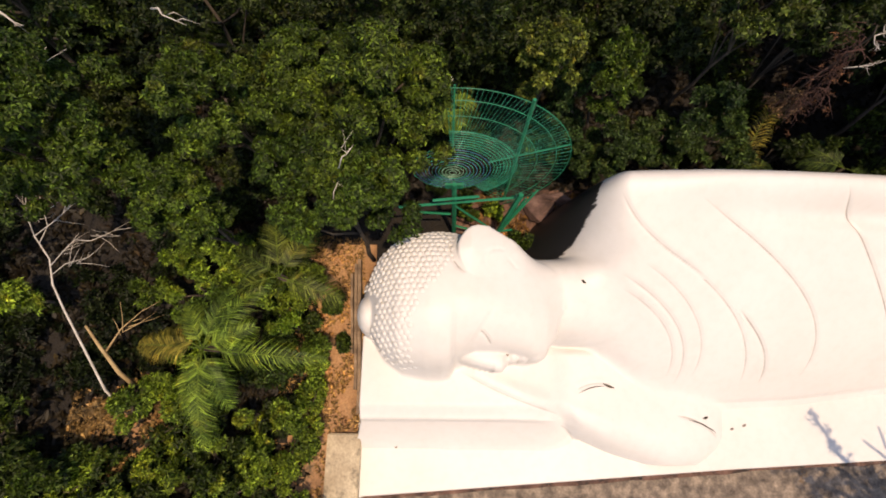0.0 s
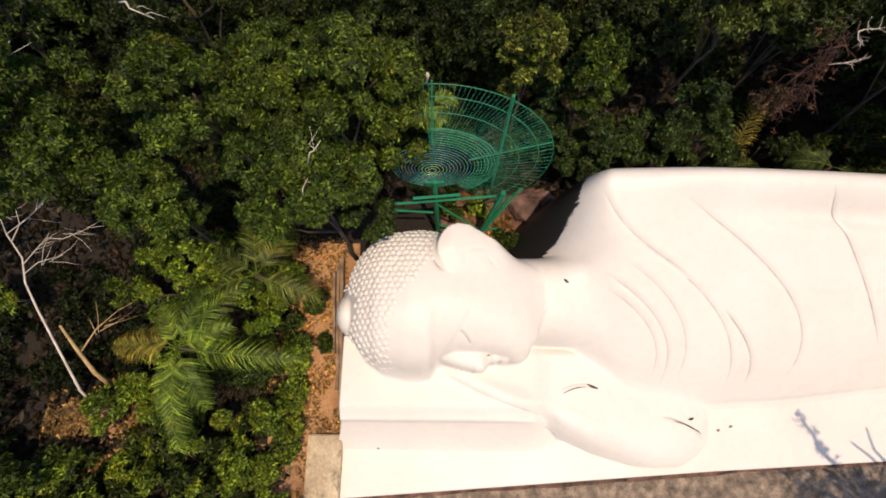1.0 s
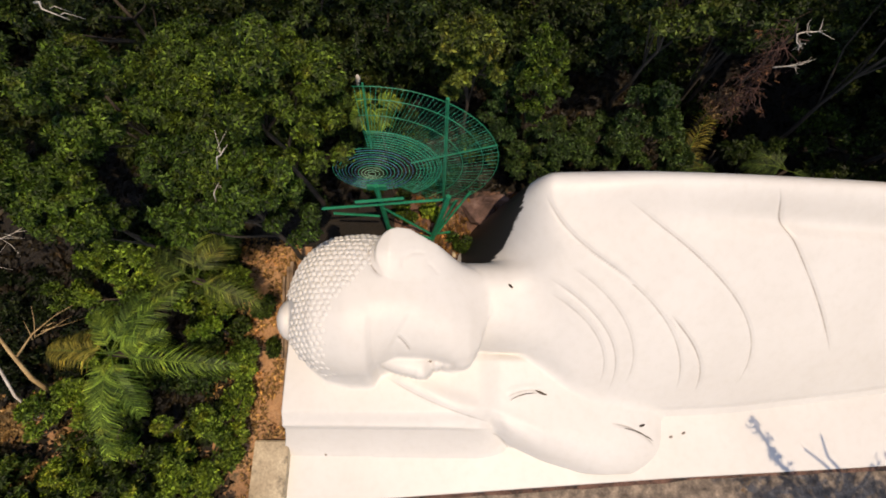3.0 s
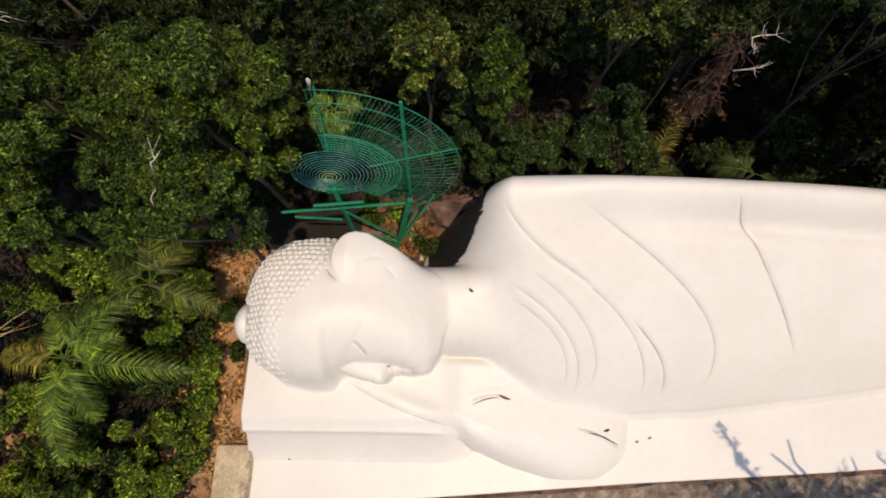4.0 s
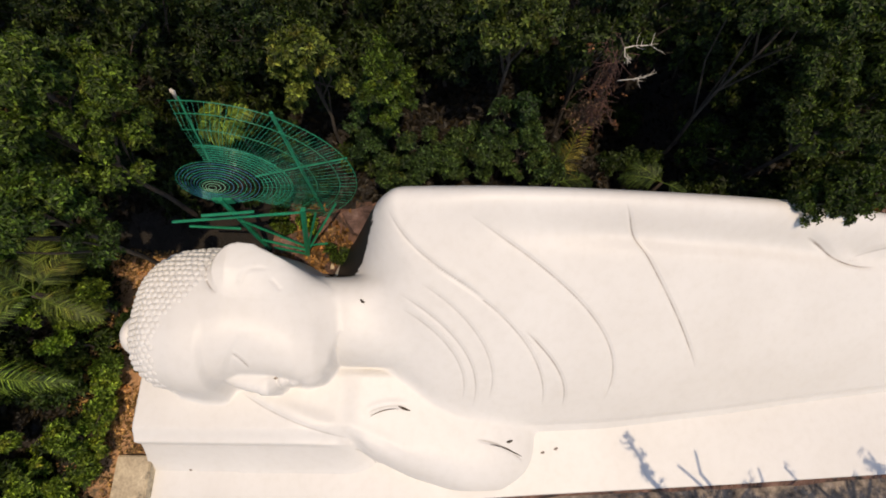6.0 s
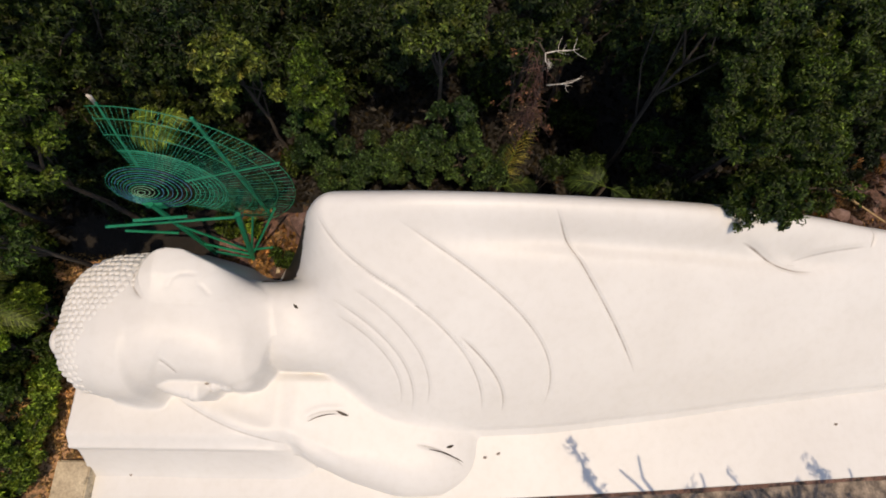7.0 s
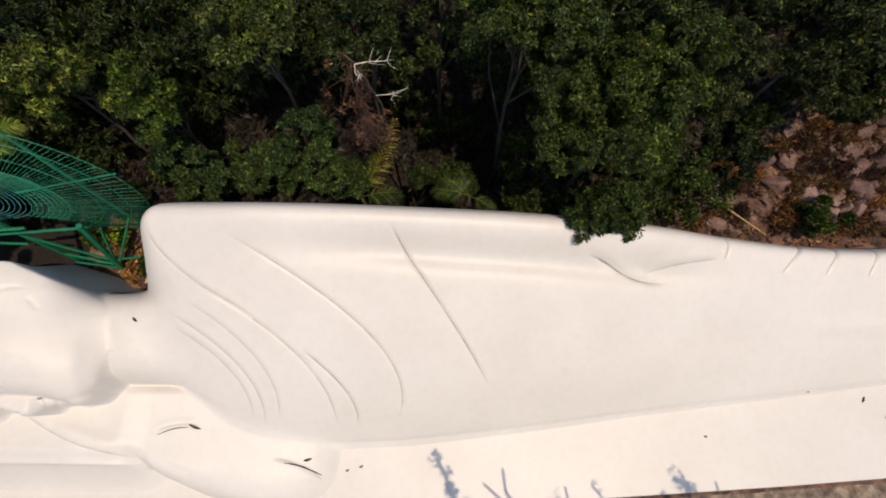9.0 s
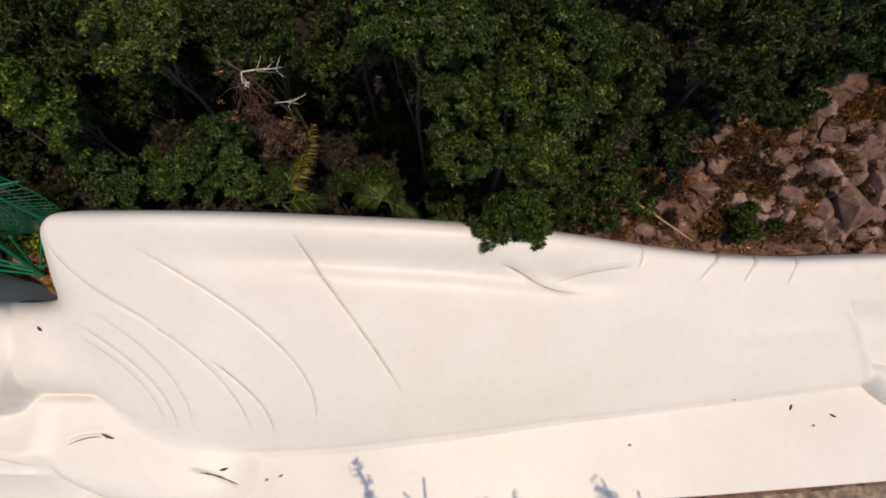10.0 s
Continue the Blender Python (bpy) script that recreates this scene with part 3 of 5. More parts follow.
def build_statue():
    step = 0.05
    xs, ys = np.arange(-3.6, 44.0, step), np.arange(-3.5, 8.3, step)
    X, Y = np.meshgrid(xs, ys, indexing="ij")
    Z = statue_height(X, Y)
    bottom = np.where((Y > 6.95) | ((Y > 4.2) & (X < 6.8)), -0.4, -0.06)
    keep = Z > bottom
    Zc = np.maximum(Z, bottom)
    n, m = X.shape
    cell = keep[:-1, :-1] | keep[1:, :-1] | keep[1:, 1:] | keep[:-1, 1:]
    idx = np.arange(n * m).reshape(n, m)
    quads = np.stack([idx[:-1, :-1], idx[1:, :-1], idx[1:, 1:], idx[:-1, 1:]], -1)[cell]
    used = np.unique(quads)
    remap = np.full(n * m, -1)
    remap[used] = np.arange(len(used))
    flare = 0.62 * np.clip((-1.6 - Y) / 1.7, 0, 1) * np.clip(-X / 3.2, 0, 1)
    P = np.stack([X - flare, Y, Zc], -1).reshape(-1, 3)
    verts = P[used]
    quads = remap[quads]
    # hair curls: flattened knobs set in staggered rows over the skull
    cv, cf = [], []
    eps = 0.05
    ring = [(1.0, -0.25), (0.95, 0.25), (0.62, 0.72), (0.22, 0.96)]
    row = 0
    jit = random.Random(11)
    for gy in np.arange(0.3, 5.85, 0.19):
        row += 1
        for gx in np.arange(-3.35, 1.2, 0.205):
            x, y = float(gx) + (0.102 if row % 2 else 0.0) + jit.gauss(0, 0.016), float(gy) + 0.12 * float(gx) * 0.25 + jit.gauss(0, 0.014)
            if x > np.interp(y, *HAIR_EDGE):
                continue
            if ((x + 2.80) / 0.47) ** 2 + ((y - 2.2) / 0.72) ** 2 < 1:
                continue
            if float(ear_reach(np.array(x), np.array(y))) < 1.12:
                continue
            g = statue_height(np.array([[x, x + eps, x]]), np.array([[y, y, y + eps]]))[0]
            if g[0] < 2.6:
                continue
            nx = Vector((-(g[1] - g[0]) / eps, -(g[2] - g[0]) / eps, 1)).normalized()
            if nx.z < 0.10:
                continue
            a = nx.cross(Vector((0.3, 0.95, 0.1))).normalized()
            b = nx.cross(a)
            c = Vector((x, y, g[0]))
            o = len(cv)
            hk = float(0.4 + 0.6 * min(1.0, max(0.0, (float(np.interp(y, *HAIR_EDGE)) - float(x)) / 1.3)))
            for r, hh in ring:
                for k in range(7):
                    w = 2 * math.pi * k / 7
                    cv.append(c + 0.112 * r * (math.cos(w) * a + math.sin(w) * b) + 0.062 * hk * hh * nx)
            for i in range(3):
                for k in range(7):
                    cf.append((o + i * 7 + k, o + i * 7 + (k + 1) % 7, o + (i + 1) * 7 + (k + 1) % 7, o + (i + 1) * 7 + k))
            cf.append(tuple(o + 21 + k for k in range(7)))
    off = len(verts)
    faces = quads.tolist() + [tuple(i + off for i in f) for f in cf]
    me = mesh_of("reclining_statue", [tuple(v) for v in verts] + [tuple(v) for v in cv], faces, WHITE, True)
    # shade on the steep end of the shoulders behind the neck, painted black
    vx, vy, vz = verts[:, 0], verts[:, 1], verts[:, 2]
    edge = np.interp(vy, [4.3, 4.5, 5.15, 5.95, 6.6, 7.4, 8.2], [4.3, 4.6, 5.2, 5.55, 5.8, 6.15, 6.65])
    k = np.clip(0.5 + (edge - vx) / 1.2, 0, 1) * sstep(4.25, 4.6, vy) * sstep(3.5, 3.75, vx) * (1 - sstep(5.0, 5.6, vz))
    for title, field, rest in zip(("line", "line_dark"), statue_lines(X, Y), (0.3, 0.0)):
        line_layer = me.attributes.new(title, "FLOAT", "POINT")
        line_layer.data.foreach_set("value", np.concatenate([field.reshape(-1)[used], np.full(len(cv), rest)]).astype(np.float32))
    mask = me.attributes.new("end_shade", "FLOAT", "POINT")
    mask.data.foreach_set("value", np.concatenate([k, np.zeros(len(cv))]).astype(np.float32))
    return tagged(new("reclining_statue", me), "white-painted concrete reclining statue with robe folds on its plinth", "statue")


build_statue()


# ---- halo frame behind the head ----
def build_halo():
    apex, hub, R = Vector((0.32, 6.9, 5.89)), Vector((0.4, 8.05, 4.6)), 4.25
    root = thing("halo_frame", (2.9, 6.4, 2.0), "green steel halo frame of rings and rays behind the statue's head", "halo frame")
    inv = Matrix.Translation(-root.location)

    def local(p):
        return inv @ Vector(p)

    def at(s, a):
        k = min(1.0, max(0.0, (s - 0.1) / 0.5))
        return apex.lerp(hub, s) + Vector((math.cos(a) * 1.05, (0.36 - 0.24 * k) * math.sin(a), (0.42 + 0.48 * k) * math.sin(a))) * (R * s)

    a0, a1 = radians(-58), radians(95)
    for i in range(19):
        s = 0.03 + 0.50 * i / 18
        full = s < 0.34
        n = 44
        pts = [at(s, (2 * math.pi * k / n) if full else (a0 + (a1 - a0) * k / n)) for k in range(n + 1)]
        v, f = tube([local(p) for p in pts], 0.010, 5, not full)
        part("light_ring", mesh_of("light_ring", v, f, (PALETUBE if i < 3 else BLUETUBE if i in (4, 6, 8, 10) else TUBE), True), root)
    for s, r in ((0.52, 0.011), (0.70, 0.013), (0.87, 0.014), (1.0, 0.015)):
        pts = [at(s, a0 + (a1 - a0) * k / 60) for k in range(61)]
        v, f = tube([local(p) for p in pts], r, 6)
        part("outer_ring", mesh_of("outer_ring", v, f, GREEN, True), root)
    angles = [19 + 2.15 * i for i in range(36)] + [-58 + 3.6 * i for i in range(21)]
    for k, deg in enumerate(angles):
        a = radians(deg)
        v, f = tube([local(at(0.34 if k % 2 else 0.42, a)), local(at(0.7, a)), local(at(1.0, a))], 0.0055 if deg > 18 else 0.0065, 4)
        part("ray", mesh_of("ray", v, f, TUBE if k % 3 else GREEN), root)
    for a in (14, 91):
        v, f = tube([local(at(0.3, radians(a)) + Vector((0, 0.12, 0))), local(at(1.0, radians(a)) + Vector((0, 0.12, 0)))], 0.034, 6)
        part("spar", mesh_of("spar", v, f, GREEN), root)
    # carrying frame: beams, posts and braces
    for p, q, r in (((-1.7, 6.15, 4.5), (2.9, 6.85, 3.85), 0.058), ((-0.4, 6.24, 4.96), (1.35, 6.5, 4.75), 0.06)):
        v, f = tube([local(p), local(q)], r, 6)
        part("beam", mesh_of("beam", v, f, GREEN), root)
    for p, q, r in (((0.4, 6.7, 5.4), (0.5, 6.2, 0.8), 0.10), ((3.0, 6.7, 4.5), (2.2, 5.9, 0.8), 0.11), ((2.9, 8.5, 7.95), (2.8, 7.9, 0.8), 0.065)):
        v, f = tube([local(p), local(q)], r, 6)
        part("post", mesh_of("post", v, f, GREEN), root)
    for p, q in (((2.25, 5.95, 1.2), (3.9, 7.4, 3.4)), ((2.25, 5.95, 1.2), (3.3, 6.8, 3.9)), ((0.5, 6.3, 2.0), (2.3, 6.0, 1.5)), ((0.4, 6.5, 3.9), (2.4, 6.1, 1.6)), ((-1.4, 6.2, 3.9), (0.3, 6.3, 3.4)), ((2.25, 5.95, 1.0), (1.2, 5.9, 2.2)), ((2.9, 6.9, 3.9), (2.85, 7.9, 1.2)), ((2.3, 6.1, 1.8), (3.1, 6.4, 1.2))):
        v, f = tube([local(p), local(q)], 0.05, 5)
        part("brace", mesh_of("brace", v, f, GREEN), root)
    bm = box(0.05, 0.75, 6.70, 6.78, 4.98, 5.34, 0.02)
    bmesh.ops.translate(bm, verts=bm.verts, vec=-root.location)
    part("plate", bm_mesh("plate", bm, GREEN), root, "grey-green backing plate")
    v, f = tube([local((0.15, 8.75, 8.2)), local((0.2, 8.8, 8.5)), local((0.2, 8.78, 8.62))], [0.04, 0.07, 0.045], 8)
    part("lamp", mesh_of("lamp", v, f, PALE, True), root, "small pale lamp head")


build_halo()


# ---- plants ----
def leaf_cloud(rng, centers, radii, count, size, flat=0.75, droop=0.25, long=2.9, each=7):
    """Whorls of folded, drooping leaves at twig ends, scattered over the shells of many small clumps: arrays of verts and faces."""
    tips = max(1, count // each)
    k = rng.integers(0, len(centers), tips)
    d = rng.normal(size=(tips, 3))
    d[:, 2] = np.abs(d[:, 2]) * 0.9 - 0.25
    d /= np.linalg.norm(d, axis=1)[:, None]
    rad = radii[k] * (0.30 + 1.0 * rng.random(tips) ** 0.7)
    tip = centers[k] + d * rad[:, None] * np.array([1, 1, flat])
    axis = d * 1.1 + np.array([0, 0, 0.5]) + rng.normal(size=(tips, 3)) * 0.35
    axis /= np.linalg.norm(axis, axis=1)[:, None]
    side = np.cross(axis, np.array([0.31, 0.72, 0.22]))
    side /= np.linalg.norm(side, axis=1)[:, None]
    other = np.cross(axis, side)
    n = tips * each
    j = np.repeat(np.arange(tips), each)
    w = np.tile(np.arange(each) * 2 * math.pi / each, tips) + rng.normal(size=n) * 0.35 + np.repeat(rng.random(tips) * 6.3, each)
    rise = rng.normal(size=n) * 0.35 + 0.15
    t = np.cos(w)[:, None] * side[j] + np.sin(w)[:, None] * other[j] + rise[:, None] * axis[j] - np.array([0, 0, droop])
    t /= np.linalg.norm(t, axis=1)[:, None]
    nrm = axis[j] - t * np.sum(axis[j] * t, 1)[:, None] + rng.normal(size=(n, 3)) * 0.18
    nrm /= np.linalg.norm(nrm, axis=1)[:, None]
    b = np.cross(nrm, t)
    L = size * (0.6 + 0.7 * rng.random(n))[:, None]
    W = L / long
    p = tip[j] + t * L * 0.08
    mid = p + t * L * 0.45
    v = np.stack([p, mid + b * W * 0.5 + nrm * W * 0.2, p + t * L - nrm * L * 0.22, mid - b * W * 0.5 + nrm * W * 0.2], 1).reshape(-1, 3)
    i = np.arange(n)[:, None] * 4
    f = np.concatenate([i + [0, 1, 2], i + [0, 2, 3]], 0)
    return v, f


def fast_mesh(name, v, f, material):
    me = bpy.data.meshes.new(name)
    f = np.asarray(f, np.int32)
    me.vertices.add(len(v))
    me.vertices.foreach_set("co", np.asarray(v, np.float32).reshape(-1))
    me.loops.add(f.size)
    me.loops.foreach_set("vertex_index", f.reshape(-1))
    me.polygons.add(len(f))
    me.polygons.foreach_set("loop_start", np.arange(0, f.size, f.shape[1], dtype=np.int32))
    me.polygons.foreach_set("loop_total", np.full(len(f), f.shape[1], np.int32))
    me.materials.append(material)
    me.update(calc_edges=True)
    me.validate()
    return me


def tree(seed, x, y, top, rx, ry, rz, material, leaves=9000, size=0.23, clumps=95, label="broad-leaved tree with a dense uneven crown", name="tree", category="tree", group="hillside trees", long=2.5):
    """Crown of clumps inside an uneven ellipsoid whose top is at z = top; trunk and limbs reach into it."""
    rng = np.random.default_rng(seed)
    base = float(ground_z(np.array(x), np.array(y)))
    cz = top - rz
    root = thing(name, (x, y, base), label, category, group)
    n = max(6, clumps // 4)
    d = rng.normal(size=(n, 3))
    d /= np.linalg.norm(d, axis=1)[:, None]
    d[:, 2] = np.where(d[:, 2] < -0.3, -d[:, 2], d[:, 2])
    r = 0.55 + 0.50 * rng.random(n)
    big = d * r[:, None] * np.array([rx, ry, rz]) * 0.82
    big[:, 2] += cz - base
    br = (0.14 + 0.24 * rng.random(n)) * min(rx, ry)
    k = np.repeat(np.arange(n), 9)
    e = rng.normal(size=(len(k), 3))
    e[:, 2] = np.abs(e[:, 2]) * 0.8 - 0.15
    e /= np.linalg.norm(e, axis=1)[:, None]
    c = big[k] + e * (br[k] * (0.75 + 0.35 * rng.random(len(k))))[:, None]
    cr = br[k] * (0.26 + 0.16 * rng.random(len(k)))
    clumps = len(c)
    v, f = leaf_cloud(rng, c, cr, leaves, size, long=long)
    v[:, 2] = np.maximum(v[:, 2], 0.05)
    part("crown", fast_mesh("crown", v, f, material), root)
    h = cz - base
    lean = rng.normal(size=2) * 0.25
    tr = 0.06 + 0.022 * max(rx, ry)
    path = [(lean[0] * s, lean[1] * s, -0.2 + (h + 0.3 * rz + 0.2) * s) for s in np.linspace(0, 1, 7)]
    path = [(px + 0.08 * rng.normal(), py + 0.08 * rng.normal(), pz) for px, py, pz in path]
    tv, tf = tube(path, list(np.linspace(tr, tr * 0.35, 7)), 8)
    part("trunk", mesh_of("trunk", tv, tf, BARK, True), root)
    for j in range(6):
        q = c[rng.integers(0, clumps)]
        s = path[3 + j % 3]
        mid = [(s[i] + q[i]) / 2 + 0.15 * rng.normal() for i in range(3)]
        lv, lf = tube([s, mid, q], [tr * 0.45, tr * 0.3, tr * 0.12], 6)
        part("limb", mesh_of("limb", lv, lf, BARK, True), root)
    return root


def frond_mesh(rng, length, droop, width, material, pairs=84, sparse=0.97):
    """One palm leaf along +x: an arching rib with two rows of narrow folded leaflets."""
    verts, faces = [], []
    n = 12
    rib = []
    for i in range(n + 1):
        s = i / n
        rib.append(Vector((length * s * (1 - 0.16 * droop * s), 0, length * (0.32 * s - droop * 0.75 * s * s))))
    rib_mesh = mesh_of("rib", *tube(rib, list(np.linspace(0.022, 0.006, n + 1)), 5), FROND, True)
    for i in range(pairs):
        s = 0.16 + 0.83 * (i + 0.5) / pairs
        k = min(int(s * n), n - 1)
        p = rib[k].lerp(rib[k + 1], s * n - k)
        ax = (rib[k + 1] - rib[k]).normalized()
        w = width * math.sin(math.pi * min(0.98, 0.22 + 0.72 * s)) ** 0.8
        for side in (-1, 1):
            if rng.random() > sparse:
                continue
            lw = w * (0.85 + 0.3 * rng.random())
            out = (Vector((0, side, 0)) * 0.86 + ax * (0.45 + 0.5 * s + 0.12 * rng.normal()) + Vector((0, 0, 0.12 - 0.35 * rng.random()))).normalized()
            q = ax * 0.016
            o = len(verts)
            mid = p + out * lw * 0.5 + Vector((0, 0, 0.02))
            tip = p + out * lw + Vector((0, 0, -0.34 * lw))
            verts += [p - q * 0.6, p + q * 0.6, mid + q, mid - q, tip]
            faces += [(o, o + 1, o + 2, o + 3), (o + 3, o + 2, o + 4)]
    return mesh_of("frond", verts, faces, material), rib_mesh


def palm(seed, x, y, crown_z, length, fronds, label, yellow=(), trunk_r=0.13, name="palm", width=0.62, green=None, sparse=0.97):
    """fronds: rows of heading in degrees, droop and length factor."""
    rng = np.random.default_rng(seed)
    base = float(ground_z(np.array(x), np.array(y)))
    root = thing(name, (x, y, base), label, "palm", "palms")
    h = crown_z - base
    tv, tf = tube([(0, 0, -0.2), (0.05, 0.03, h * 0.5), (0, 0, h)], [trunk_r * 1.2, trunk_r, trunk_r * 0.8], 9)
    part("trunk", mesh_of("trunk", tv, tf, BARK, True), root)
    for i, (az, droop, fac) in enumerate(fronds):
        leaf, rib = frond_mesh(rng, length * fac, droop, width, FROND_Y if i in yellow else green or FROND, sparse=sparse)
        ob = part("frond", leaf, root)
        part("rib", rib, ob, "pale yellowish midrib")
        ob.matrix_basis = pose(0, 0, h, 10 * rng.normal(), 0, az)
    return root


# crowns: seed, x, y, top, rx, ry, rz, material, leaves
for row in (
    (1, -2.5, 7.5, 11.2, 2.8, 2.5, 2.2, LEAF_A, 56000),
    (2, -3.05, 5.0, 10.2, 2.3, 1.9, 1.9, LEAF_A, 36000),
    (3, -6.3, 7.2, 11.7, 1.4, 1.8, 2.4, LEAF_A, 24000),
    (4, -7.8, 4.9, 9.9, 1.8, 1.5, 2.2, LEAF_A, 26000),
    (5, -4.9, 8.6, 10.2, 1.4, 1.5, 2.4, LEAF_B, 14000),
    (6, -10.9, 6.2, 11.7, 2.1, 2.5, 3.0, LEAF_A, 34000),
    (7, -16.5, 6.0, 11.0, 3.0, 3.0, 3.2, LEAF_B, 9000),
    (9, 3.7, 10.6, 9.3, 1.35, 1.3, 2.6, LEAF_G, 14000),
    (10, 6.25, 10.5, 9.0, 1.1, 1.2, 3.4, LEAF_A, 15000),
    (11, 10.3, 11.9, 10.0, 1.7, 1.4, 1.6, LEAF_E, 13000),
    (12, 13.3, 12.3, 9.6, 1.6, 1.5, 2.2, LEAF_H, 10000),
    (13, 18.5, 11.1, 10.6, 2.4, 2.2, 2.4, LEAF_B, 26000),
    (14, 21.4, 9.5, 9.6, 2.6, 2.4, 3.0, LEAF_B, 32000),
    (27, 23.2, 11.8, 9.6, 2.0, 2.0, 2.6, LEAF_B, 20000),
    (15, 21.8, 7.15, 6.9, 1.5, 1.3, 2.0, LEAF_B, 9000),
    (16, 25.0, 11.8, 9.2, 2.0, 2.0, 3.2, LEAF_H, 10000),
    (17, 29.3, 13.4, 9.4, 2.2, 1.8, 3.2, LEAF_H, 9000),
    (28, 31.0, 12.9, 6.4, 1.4, 1.2, 2.2, LEAF_H, 7000),
    (18, 0.6, 12.5, 8.8, 2.2, 2.0, 3.4, LEAF_C, 8000),
    (19, -2.5, 12.6, 10.5, 2.4, 2.2, 3.4, LEAF_C, 8000),
    (20, 8.2, 13.6, 8.0, 2.2, 2.0, 3.2, LEAF_H, 8000),
    (21, 16.0, 14.6, 9.5, 2.6, 2.2, 3.4, LEAF_C, 8000),
    (22, 22.0, 14.6, 9.5, 2.8, 2.4, 3.4, LEAF_C, 8000),
    (23, -8.0, 11.5, 11.0, 3.0, 2.6, 3.4, LEAF_H, 9000),
    (24, 34.5, 15.5, 8.5, 2.6, 2.2, 3.2, LEAF_C, 8000),
    (25, -14.5, 11.5, 11.0, 3.2, 2.6, 3.4, LEAF_B, 8000),
    (26, -19.5, 0.5, 8.0, 2.6, 2.6, 3.2, LEAF_B, 7000),
):
    seed, x, y, top, rx, ry, rz, mat, leaves = row
    tree(seed, x, y, top, rx, ry, rz, mat, int(leaves * (1.5 if seed < 7 or seed in (13, 14, 27, 15) else 1.1)), 0.135 if seed < 7 or seed in (13, 14, 27, 15) else 0.165, 90, long=2.2)

